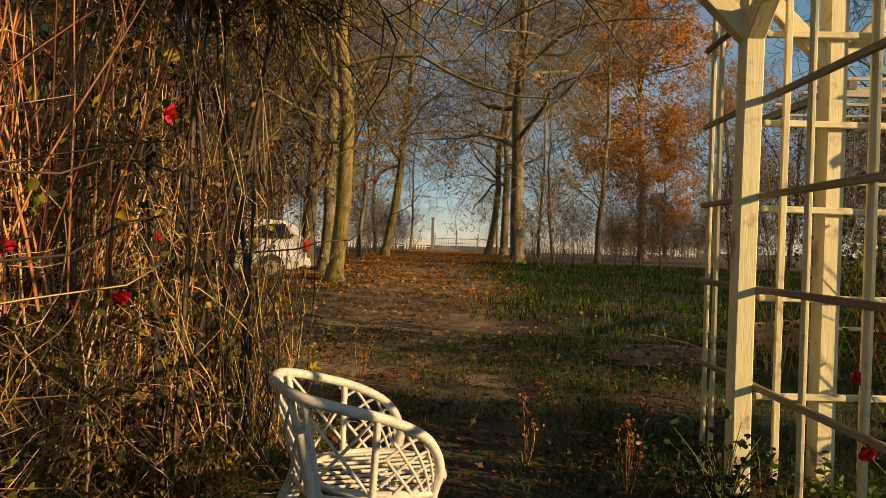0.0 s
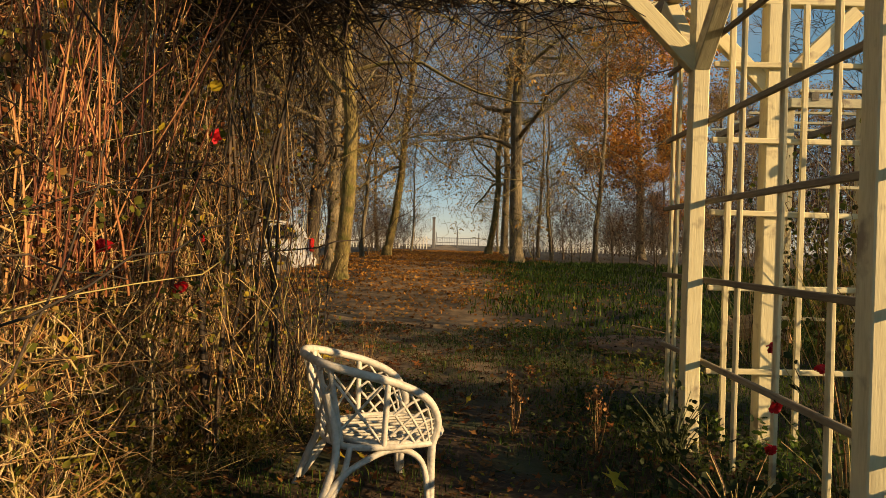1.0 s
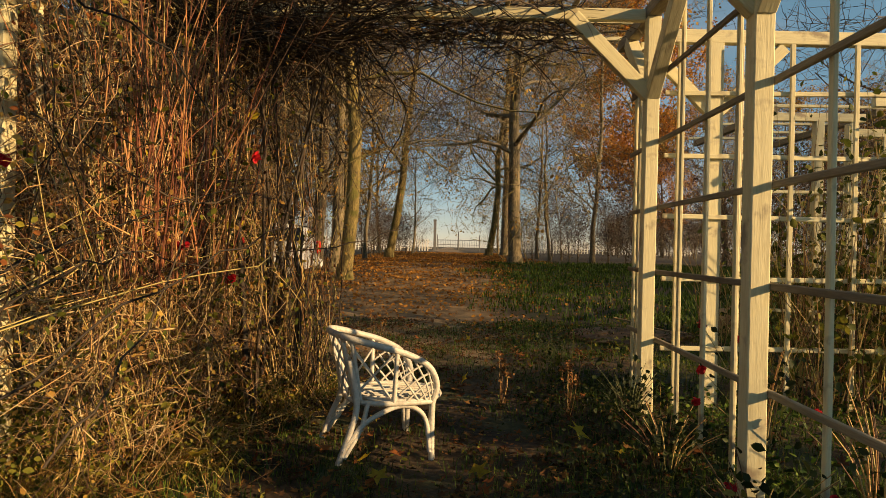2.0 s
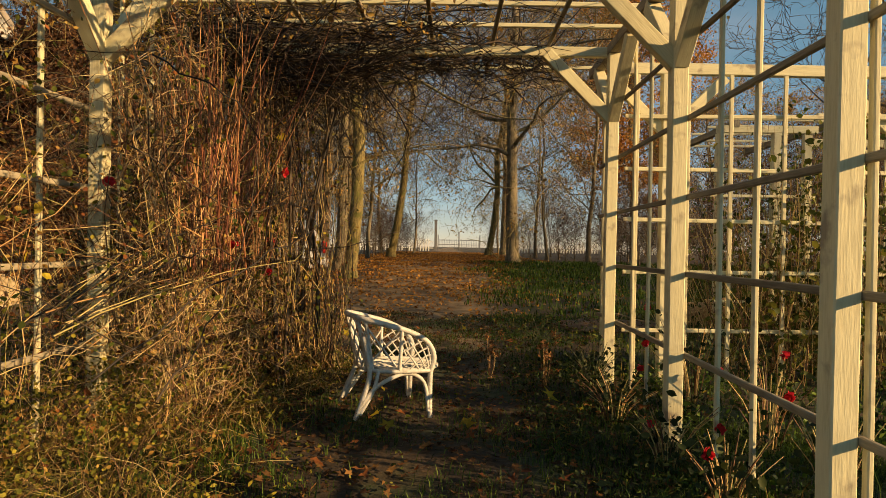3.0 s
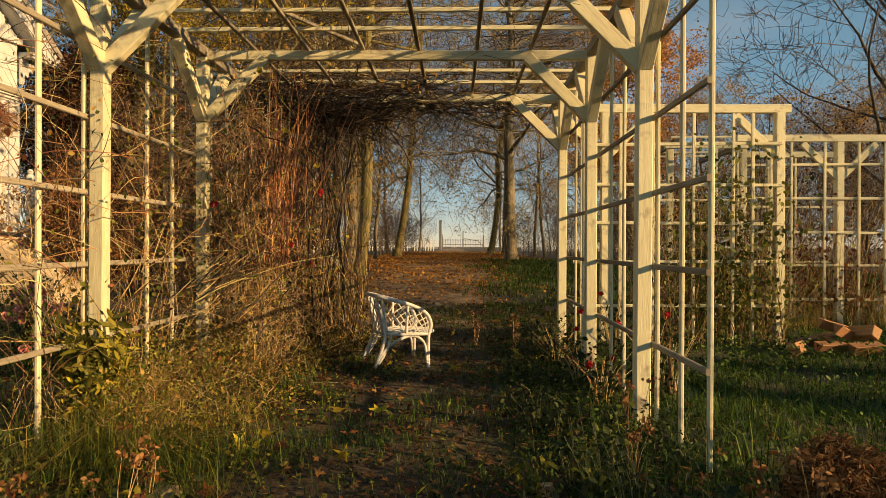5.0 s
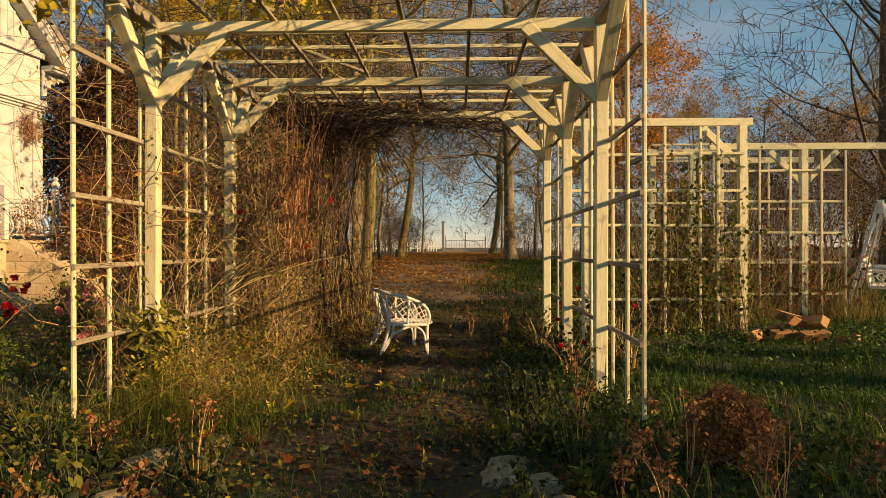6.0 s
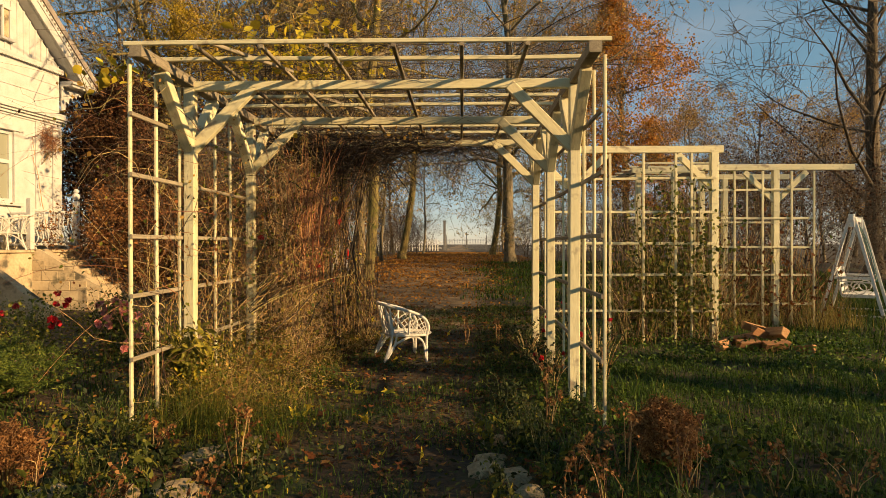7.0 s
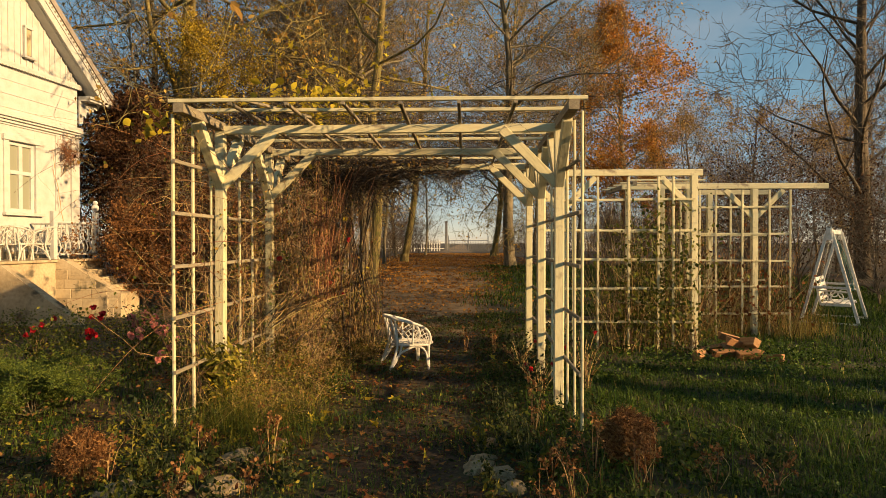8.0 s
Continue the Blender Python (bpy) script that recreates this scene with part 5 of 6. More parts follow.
def clumpy(x, y, s=1.0):
    return np.clip(0.5 + 0.6 * np.sin(x * 2.1 * s + 1.3 * np.sin(y * 1.7 * s)) * np.cos(y * 2.6 * s + 0.8 * np.sin(x * 3.1 * s)) + 0.25 * np.sin(6.3 * x + 4 * y), 0, 1)


def on_path(x, y):
    mid = -0.1 + 0.03 * y
    return 1 - smooth01(0.55, 1.15, np.abs(x - mid))


# Fine tussock grass; sunlight at the thicket's foot put into a lighter green.
GRASS_FINE_LIT = mat("sunlit_fine_tussock_grass", [(0.035, 0.05, 0.008), (0.10, 0.12, 0.016), (0.22, 0.20, 0.03)], 4, rough=0.55, bump=0, island=0.9, leaf=0.3)


def meadow():
    root = stuff("lawn", "rough lawn grass in low evening light", "grass")
    right = patch(150000, 0.6, 12, -4.5, 9, lambda x, y: (0.25 + 0.75 * clumpy(x, y)) * (1 - 0.93 * on_path(x, y)) * np.where(x < 6, 1, 0.5))
    part("blades", blades("blades", right, 0.095, 0.006, GRASS, 1.1), GRASS, root)
    near = patch(95000, 1.0, 6.5, -3.6, 2.2, lambda x, y: (0.1 + 0.9 * clumpy(x, y, 1.7)) * smooth01(0.9, 1.8, x))
    part("blades", blades("blades", near, 0.1, 0.005, GRASS, 1.2), GRASS, root)
    far = patch(70000, 0.2, 14, 7, 26, lambda x, y: (0.2 + 0.8 * clumpy(x, y, 0.6)) * smooth01(0.3, 2.4, x - 0.5 * np.sin(y * 0.9) - 0.35 * np.sin(y * 2.7 + x) - 0.03 * (y - 7)))
    part("blades", blades("blades", far, 0.16, 0.02, GRASS, 0.9), GRASS, root)
    side = patch(42000, 4.5, 14, 2.5, 13, lambda x, y: 0.35 + 0.65 * clumpy(x + 2, y, 0.9))
    part("blades", blades("blades", side, 0.13, 0.013, GRASS, 1.0), GRASS, root)
    left = patch(50000, -9, -0.2, -4.5, 2.5, lambda x, y: (0.12 + 0.88 * clumpy(x + 3, y)) * (1 - 0.9 * on_path(x, y)) * np.where(x > -4, 1, 0.6))
    part("blades", blades("blades", left, 0.13, 0.006, GRASS, 0.8), GRASS, root)
    mid = patch(60000, -1.5, 1.7, -5, 9, lambda x, y: clumpy(x + 1, y + 2) ** 1.5)
    part("blades", blades("blades", mid, 0.08, 0.005, GRASS, 0.9), GRASS, root)
    rest = patch(60000, -11, 14, -11, -2.5, lambda x, y: (0.15 + 0.85 * clumpy(x, y, 0.8)) * (1 - 0.85 * on_path(x, y)) * smooth01(-2.5, -5.0, y))
    part("blades", blades("blades", rest, 0.12, 0.009, GRASS, 0.9), GRASS, root)
    tall = patch(1500, 1.2, 4.5, -2.5, 1.0, lambda x, y: clumpy(x + 5, y) ** 2)
    part("tall_blades", blades("tall_blades", tall, 0.32, 0.007, GRASS, 0.9), GRASS, root)
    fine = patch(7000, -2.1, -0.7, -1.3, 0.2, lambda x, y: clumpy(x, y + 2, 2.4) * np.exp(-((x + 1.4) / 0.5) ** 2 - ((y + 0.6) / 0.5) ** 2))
    part("fine_blades", blades("fine_blades", fine, 0.3, 0.004, GRASS_FINE_LIT, 1.8), GRASS_FINE_LIT, root)
    tuft = np.concatenate([np.array([[-1.35, -0.75]]) + RNP.normal(size=(420, 2)) * [0.32, 0.25], np.array([[-0.9, -0.3]]) + RNP.normal(size=(200, 2)) * 0.3])
    part("tall_blades", blades("tall_blades", tuft, 0.24, 0.005, GRASS, 1.4), GRASS, root)


meadow()


def dry_grass():
    root = stuff("dry_grass", "golden dry grass matted at the foot of the climbers", "grass")
    # grass thinned along the same stripe to deepen its shade
    p = patch(13000, -2.3, -0.6, -0.6, 4.4, lambda x, y: np.clip((-0.86 + 0.4 * smooth01(2.8, 4.2, y) - 0.3 * smooth01(0.6, -0.6, y) - x) * 1.8, 0, 1) * clumpy(x, y, 2.2) * (1 - 0.9 * (np.abs(y - 2.87 + 0.42 * (x + 1.35)) < 0.16)))
    h = 0.12 + 0.34 * np.clip((-0.7 - p[:, 0]), 0, 1) * clumpy(p[:, 0] + 4, p[:, 1], 1.3)
    part("blades", blades("blades", p, h, 0.004, DRYGRASS, 2.2, droop=0.42), DRYGRASS, root)
    q = np.concatenate([p, p + RNP.normal(size=p.shape) * 0.06])
    pl = np.column_stack([q, ground_z(q[:, 0], q[:, 1]) + RNP.uniform(0.02, 0.45, len(q)) * np.clip(-0.5 - q[:, 0], 0.1, 1)])
    part("herb_leaves", leaves_mesh("herb_leaves", pl, 0.021, LEAF_LIME, RNP), LEAF_LIME, root)
    part("green_leaves", leaves_mesh("green_leaves", pl[1::2] + [0.02, -0.03, 0.02], 0.022, LEAF_GREEN, RNP), LEAF_GREEN, root)
    part("withered_leaves", leaves_mesh("withered_leaves", pl[::5] + [0.03, 0.02, 0.03], 0.026, LEAF_BROWN, RNP), LEAF_BROWN, root)
    t = Tubes()
    for i in range(0, len(p), 4):
        b0 = np.array([p[i, 0], p[i, 1], float(ground_z(*p[i]))])
        e = wander(t, b0, RNP.normal(size=3) * [0.8, 0.8, 0.3] + [0.1, 0, 0.8], RNP.uniform(0.2, 0.75), 0.0024, 7, 0.3, 0.1)
        for j in (3, 4, 5):
            wander(t, e[j], RNP.normal(size=3), RNP.uniform(0.05, 0.16), 0.0012, 4, 0.3, 0.0)
    part("stalks", t.mesh("stalks", CANES), CANES, root)
    p = patch(1500, 4.4, 7.2, 4.6, 5.5, lambda x, y: clumpy(x, y, 2))
    part("blades", blades("blades", p, 0.55, 0.005, DRYGRASS, 0.8), DRYGRASS, root)
    p = patch(1200, -6, 8, -3, 8, lambda x, y: 1 - on_path(x, y))
    part("blades", blades("blades", p, 0.28, 0.004, DRYGRASS, 0.8), DRYGRASS, root)


dry_grass()


LITTER = mat("dull_fallen_leaf", [(0.04, 0.02, 0.009), (0.10, 0.05, 0.018), (0.21, 0.105, 0.03)], 3, rough=0.85, bump=0, island=0.8, leaf=0.15)
LEAF_RUST_MIX = mat("drive_leaf", [(0.15, 0.06, 0.016), (0.34, 0.15, 0.032), (0.50, 0.26, 0.055)], 3, rough=0.8, bump=0, island=0.8, leaf=0.2)


def litter():
    root = stuff("fallen_leaves", "fallen maple and oak leaves strewn on the path", "leaves")
    p = patch(40000, -4.6, 5.4, -8.2, 9, lambda x, y: (0.35 + 0.65 * clumpy(x * 1.3, y)) * smooth01(-4.6, -2.2, x + 0.5 * np.sin(2 * y)) * smooth01(2.6, 0.9, x + 0.4 * np.sin(1.7 * y)) * smooth01(-8.0, -4.5, y + 0.6 * np.sin(1.5 * x)))
    pl = np.column_stack([p, ground_z(p[:, 0], p[:, 1]) + RNP.uniform(0.005, 0.05, len(p))])
    part("brown_leaves", ragged_leaves("brown_leaves", pl, 0.06, LITTER, RNP), LITTER, root)
    k = RNP.uniform(size=len(pl))
    part("rust_leaves", ragged_leaves("rust_leaves", pl[k < 0.15] + [0.05, 0.04, 0.012], 0.085, LEAF_RUST, RNP), LEAF_RUST, root)
    part("yellow_leaves", ragged_leaves("yellow_leaves", pl[k > 0.997] + [0.05, 0.04, 0.03], 0.13, LEAF_YELLOW, RNP, flat=0.4), LEAF_YELLOW, root)
    big = np.array([(-0.81, -0.32), (-0.93, -0.26), (-1.03, -0.34), (-0.31, 2.4), (-0.5, 0.6), (0.25, -1.4), (-0.3, -2.3)])
    big = np.column_stack([big, ground_z(big[:, 0], big[:, 1]) + 0.07])
    part("yellow_leaves", ragged_leaves("yellow_leaves", np.concatenate([big, [(-0.95, 1.6, 0.02)]]), 0.15, LEAF_YELLOW, RNP, flat=0.1), LEAF_YELLOW, root)
    p = patch(80000, -5.5, 5, 7, 60, lambda x, y: (0.4 + 0.6 * clumpy(x, y * 0.5, 0.7)) * np.where(x < 2.0 + 0.06 * (y - 11), 1, 0.3) * (0.25 + 0.75 * smooth01(8, 15, y)))
    pl = np.column_stack([p, ground_z(p[:, 0], p[:, 1]) + 0.02])
    part("drive_leaves", leaves_mesh("drive_leaves", pl, 0.07, LEAF_RUST_MIX, RNP, flat=0.75), LEAF_RUST_MIX, root)


litter()


# ---- roses, shrubs, stones, garden plants ----
ROSE_RED = mat("red_rose_petal", [(0.42, 0.012, 0.02), (0.62, 0.03, 0.04)], 20, rough=0.5, bump=0, leaf=0.3)
ROSE_PINK = mat("pink_rose_petal", [(0.62, 0.19, 0.17), (0.78, 0.36, 0.32)], 20, rough=0.5, bump=0, leaf=0.3)
STEM_GREEN = mat("green_stem", [(0.05, 0.07, 0.02), (0.12, 0.12, 0.035)], 10, rough=0.6, bump=0)
BOULDER = mat("lichened_boulder", [(0.15, 0.11, 0.06), (0.27, 0.20, 0.11), (0.38, 0.29, 0.17)], 6, rough=0.95, bump=0.8, fine=40, spot=((0.12, 0.10, 0.055), 14, 0.15), bump_dist=0.02)
DRYBLOOM = mat("withered_hydrangea", [(0.12, 0.05, 0.018), (0.26, 0.12, 0.04), (0.36, 0.19, 0.07)], 10, rough=0.8, bump=0, island=0.9, leaf=0.2)
SPLITWOOD = mat("split_firewood", [(0.15, 0.062, 0.026), (0.33, 0.16, 0.062), (0.52, 0.32, 0.14)], 5, (8, 8, 1.5), rough=0.85, bump=0.4, fine=30, per_object=0.3)
JUNIPER = mat("juniper_needles", [(0.035, 0.06, 0.013), (0.08, 0.12, 0.02), (0.17, 0.20, 0.03)], 6, rough=0.6, bump=0, island=0.8, leaf=0.2)


def bloom_points(centre, r, n):
    """Petals round a flower's heart, as a ball of overlapping leaves."""
    d = RNP.normal(size=(n, 3))
    d /= np.linalg.norm(d, axis=1)[:, None]
    return np.asarray(centre) + d * r * RNP.uniform(0.35, 1, n)[:, None]


def rose_bush(x, y, height, width, blooms, petal, label, leaf=LEAF_DARK, stems=26, leaves=260, bloom_r=0.035, cluster=1):
    root = thing("rose_bush", label, "rose bush", Matrix.Translation((x, y, float(ground_z(x, y)))), group="rose bushes")
    t, tips = Tubes(), []
    for _ in range(stems):
        a = RNP.uniform(0, 6.28)
        out = width * RNP.uniform(0.2, 1)
        h = height * RNP.uniform(0.5, 1.05)
        e = np.array([math.cos(a) * out, math.sin(a) * out, h])
        p = spline([(math.cos(a) * 0.04, math.sin(a) * 0.04, -0.03), e * [0.45, 0.45, 0.55], e], 6)
        t.add(p, 0.0045, 0.002, 4)
        tips.append(p)
    part("stem_tuft", t.mesh("stem_tuft", STEM_GREEN if RNP.uniform() < 0.5 else CANES), STEM_GREEN, root)
    pts = np.array([p[RNP.integers(1, 6)] for p in tips for _ in range(max(1, leaves // stems))])
    part("foliage", leaves_mesh("foliage", pts + RNP.normal(size=pts.shape) * width * 0.2 * [1, 1, 0.8], 0.045, leaf, RNP), leaf, root)
    for i in range(blooms):
        top = tips[i % len(tips)][-1]
        for _ in range(cluster):
            pts = bloom_points(top + RNP.normal(size=3) * (0.05 if cluster > 1 else 0), bloom_r, 26)
            part("bloom", leaves_mesh("bloom", pts, bloom_r * 1.3, petal, RNP, vary=0.25, aspect=1.0), petal, root)
    return root


for x, y, h, w, n, pet in ((1.42, 0.6, 0.36, 0.28, 1, ROSE_RED), (1.4, 1.3, 0.38, 0.3, 2, ROSE_RED), (1.35, 2.2, 0.36, 0.3, 1, ROSE_RED), (1.95, 2.4, 0.7, 0.35, 3, ROSE_RED), (2.1, 1.6, 0.6, 0.35, 2, ROSE_RED), (1.95, 0.7, 0.5, 0.25, 1, ROSE_RED), (1.4, 3.1, 0.35, 0.28, 0, ROSE_RED)):
    rose_bush(x, y, h, w, n, pet, "late red roses on a dark bush at the trellis foot", leaves=110, bloom_r=0.023)
for x, y, h, w, n, pet, cl in ((-4.0, 2.3, 0.86, 0.3, 3, ROSE_PINK, 7), (-3.65, 2.05, 0.8, 0.25, 3, ROSE_PINK, 7), (-4.7, 1.9, 0.8, 0.35, 2, ROSE_RED, 4), (-5.6, 2.4, 0.7, 0.4, 2, ROSE_RED, 2), (-2.9, 1.2, 0.6, 0.3, 2, ROSE_PINK, 3)):
    rose_bush(x, y, h, w, n, pet, "rose bush in late pink bloom in the garden bed", leaf=LEAF_GREEN, cluster=cl, leaves=420)
for x, y, z in ((-1.25, 2.1, 0.95), (-1.35, 3.3, 1.0), (-1.75, 1.45, 1.3), (-1.2, 2.7, 0.75), (-1.15, 3.0, 1.55)):
    rose = thing("rose_bloom", "single late red rose on the climber", "rose", Matrix.Translation((x, y, z)), group="late climbing roses")
    part("petals", leaves_mesh("petals", bloom_points((0, 0, 0), 0.028, 26), 0.04, ROSE_RED, RNP, vary=0.25, aspect=1.0), ROSE_RED, rose)
    t = Tubes()
    t.add(spline([(0, 0, 0), (-0.1, 0.03, -0.15), (-0.25, 0.05, -0.32)], 6), 0.002, 0.003, 4)
    part("stalk", t.mesh("stalk", STEM_GREEN), STEM_GREEN, rose)


def boulder(x, y, r, seed, squash=0.6):
    rng = random.Random(seed)
    bm = bmesh.new()
    bmesh.ops.create_icosphere(bm, subdivisions=2, radius=1)
    o = Vector((rng.uniform(0, 50), rng.uniform(0, 50), rng.uniform(0, 50)))
    for v in bm.verts:
        n1, n2 = noise.noise(v.co * 0.9 + o), noise.noise(v.co * 3.0 + o)
        v.co *= 1 + 0.6 * n1 + 0.22 * n2
        v.co.x *= r * 1.25
        v.co.y *= r
        v.co.z *= r * squash
    bmesh.ops.bevel(bm, geom=[e for e in bm.edges if e.is_manifold and e.calc_face_angle() > 0.35], offset=0.004, segments=1, affect="EDGES")
    root = thing("boulder", "rounded grey-brown fieldstone edging the flower bed", "stone", Matrix.Translation((x, y, float(ground_z(x, y)) + r * squash * 0.1)) @ Matrix.Rotation(rng.uniform(0, 6), 4, "Z"), group="bed edging stones")
    part("stone", bm, BOULDER, root)


for i, (x, y, r) in enumerate(((0.84, -1.72, 0.13), (0.93, -1.98, 0.10), (0.68, -1.5, 0.12), (0.75, -1.25, 0.1), (0.80, -0.8, 0.09), (0.66, -2.3, 0.08), (-1.2, -1.92, 0.15), (-1.5, -2.05, 0.10), (-1.3, -1.35, 0.13), (-1.05, -0.95, 0.1), (-1.75, -2.35, 0.14), (-0.98, -1.3, 0.06))):
    boulder(x, y, r, i)


def dry_ball(x, y, r, lift, label, leaf, n=2600, size=0.035, aspect=0.7, tall=1.0):
    """A shrub rounded by its many withered heads."""
    root = thing("hydrangea", label, "shrub", Matrix.Translation((x, y, float(ground_z(x, y)))))
    t, pts = Tubes(), []
    for _ in range(260):
        d = RNP.normal(size=3)
        d[2] = d[2] if d[2] > -0.5 else -d[2]
        d /= np.linalg.norm(d)
        e = d * np.array([r, r, r * tall]) * RNP.uniform(0.6, 1.03) + [0, 0, lift]
        t.add(spline([(d[0] * 0.05, d[1] * 0.05, -0.02), e * [0.55, 0.55, 0.7], e], 6), 0.004, 0.002, 3)
        pts.append(e)
    part("stem_tuft", t.mesh("stem_tuft", CANES), CANES, root)
    pts = np.array(pts)
    p = pts[RNP.integers(0, len(pts), n)] + RNP.normal(size=(n, 3)) * r * 0.11
    p[:, 2] = np.maximum(p[:, 2], 0.03)
    part("bloom_mass", leaves_mesh("bloom_mass", p, size, leaf, RNP, aspect=aspect), leaf, root)


dry_ball(1.84, -1.58, 0.2, 0.13, "round bush with dense withered golden-brown foliage", DRYBLOOM, 17000, 0.03, 0.2, 1.3)
dry_ball(-2.12, -2.12, 0.17, 0.17, "round bush with dense withered rusty foliage", DRYBLOOM, 13000, 0.026, 0.25, 1.25)
dry_ball(-3.35, -2.0, 0.2, 0.15, "low bush with rusty withered leaves", LEAF_RUST)


def herb(x, y, height, width, leaf, label, stems=14, leaves=150, size=0.05, seed_heads=False, flat=0.0, aspect=0.6, name="herb", group="garden herbs"):
    root = thing(name, label, "plant", Matrix.Translation((x, y, float(ground_z(x, y)))), group=group)
    t, pts, heads = Tubes(), [], []
    for _ in range(stems):
        a, out, h = RNP.uniform(0, 6.28), width * RNP.uniform(0.1, 1), height * RNP.uniform(0.5, 1.1)
        e = np.array([math.cos(a) * out, math.sin(a) * out, h])
        p = spline([(e[0] * 0.15, e[1] * 0.15, -0.03), e * [0.5, 0.5, 0.6] + RNP.normal(size=3) * 0.02, e], 6)
        t.add(p, 0.0035, 0.0015, 3)
        heads.append(e)
        pts.extend(p[RNP.integers(1, 6, max(1, leaves // stems))])
    part("stem_tuft", t.mesh("stem_tuft", CANES if seed_heads else STEM_GREEN), STEM_GREEN, root)
    pts = np.array(pts) + RNP.normal(size=(len(pts), 3)) * width * 0.16
    pts[:, 2] = np.maximum(pts[:, 2], 0.015)
    part("leaves", leaves_mesh("leaves", pts, size, leaf, RNP, flat=flat, aspect=aspect), leaf, root)
    if seed_heads:
        q = np.repeat(np.array(heads), 14, axis=0)
        part("seed_tuft", leaves_mesh("seed_tuft", q + RNP.normal(size=q.shape) * 0.014, 0.022, DRYBLOOM, RNP), DRYBLOOM, root)
    return root


herb(-1.95, -0.06, 0.6, 0.28, LEAF_LIME, "leafy green perennial yellowing at the post's foot", 34, 760, 0.10, aspect=0.3)
herb(-1.9, -0.14, 0.34, 0.26, LEAF_YELLOW, "yellowing perennial beside the trellis", 16, 110, 0.06, aspect=0.35)
for i, (x, y, h, w) in enumerate(((1.0, -1.2, 0.5, 0.2), (1.08, -1.5, 0.42, 0.2), (0.95, -0.85, 0.38, 0.2), (1.25, -1.9, 0.3, 0.2), (-1.1, -1.55, 0.22, 0.25), (-0.75, -1.9, 0.24, 0.25), (-1.9, -1.3, 0.3, 0.28), (-2.3, -0.9, 0.3, 0.3), (0.9, 0.2, 0.3, 0.2), (1.15, 4.6, 0.3, 0.25), (1.3, 5.6, 0.35, 0.3), (-0.8, -2.6, 0.24, 0.25), (-1.5, -2.7, 0.28, 0.3), (1.7, -2.6, 0.22, 0.3), (2.9, -1.6, 0.25, 0.3))):
    herb(x, y, h, w, LEAF_DARK if i % 3 else LEAF_GREEN, "small green weed in the flower bed", 13, 100, 0.038, group="bed weeds")
for x, y, h in ((1.5, -1.95, 0.42), (1.75, -2.15, 0.38), (1.3, -2.35, 0.36), (2.3, -2.1, 0.3), (1.15, -1.1, 0.55), (-1.95, -2.1, 0.3), (-1.35, -2.3, 0.3), (-2.9, -2.4, 0.34), (2.6, -2.3, 0.3), (0.6, 3.9, 0.4), (1.05, 3.4, 0.42), (-0.7, 6.2, 0.5), (-1.2, 5.6, 0.6)):
    herb(x, y, h, 0.16, DRYBLOOM, "dead stalks with brown seed heads", 9, 22, 0.03, True, group="dead stalks")


BED = random.Random(23)
for i in range(34):
    x, y = BED.uniform(-2.9, 2.4), BED.uniform(-3.1, -0.9)
    if abs(x + 0.15) < 0.75:
        x += 1.0 if x > -0.15 else -1.0
    herb(x, y, BED.uniform(0.12, 0.3), BED.uniform(0.1, 0.2), (LEAF_GREEN, LEAF_DARK, LEAF_LIME)[i % 3], "low broad-leaved weed among the edging stones", 9, 46, BED.uniform(0.045, 0.07), aspect=0.55, group="bed weeds")
for i in range(8):
    x, y = BED.choice((-1, 1)) * BED.uniform(0.9, 2.2) + 0.15, BED.uniform(-2.7, -1.1)
    herb(x, y, BED.uniform(0.25, 0.45), 0.12, LEAF_RUST, "withered perennial with drooping russet leaves", 6, 26, 0.045, True, aspect=0.4, group="dead stalks")


def ground_cover(name, label, n, x0, x1, y0, y1, leaf, size, height, keep, flat=0.45):
    root = stuff(name, label, "ground cover")
    p = patch(n, x0, x1, y0, y1, keep)
    pl = np.column_stack([p, ground_z(p[:, 0], p[:, 1]) + RNP.uniform(0.02, 1, len(p)) ** 1.5 * height])
    part("leaves", leaves_mesh("leaves", pl, size, leaf, RNP, flat=flat, aspect=0.5), leaf, root)


ground_cover("ivy_bed", "green weeds and herbs below the trellis wing", 8000, 1.7, 6.2, 1.2, 3.9, GRASS, 0.045, 0.2, lambda x, y: clumpy(x, y, 1.6))
ground_cover("weeds", "low green weeds over the bed", 9000, 1.0, 5.5, -3.2, 1.2, GRASS, 0.04, 0.12, lambda x, y: clumpy(x + 2, y, 2) ** 1.5)
ground_cover("garden_bed", "mixed low foliage of the bed before the house", 16000, -8.5, -2.2, -0.5, 6.0, LEAF_GREEN, 0.042, 0.42, lambda x, y: (0.15 + 0.85 * clumpy(x, y, 1.1)) * smooth01(0.2, 1.2, y))
# lime leaves over the green ones, the sunlit tone put into the colour
ground_cover("garden_bed", "bed foliage with sunlight put into its yellow-green colour", 9000, -8.5, -2.2, -1.5, 6.0, LEAF_LIME, 0.036, 0.46, lambda x, y: clumpy(x + 3, y, 1.3) ** 1.5 * smooth01(0.0, 1.2, y))
# weeds given a lighter lime to look sunlit
ground_cover("weeds", "weeds along the thicket's foot, sunlight put into their yellow-green", 5000, -2.3, -0.5, -2.6, 1.6, LEAF_LIME, 0.032, 0.12, lambda x, y: clumpy(x + 2, y + 1, 1.8) ** 1.5)
ground_cover("garden_bed", "withered foliage among the bed's plants", 7000, -8.5, -2.2, -2.5, 6.0, LITTER, 0.038, 0.35, lambda x, y: clumpy(x + 7, y, 1.4))
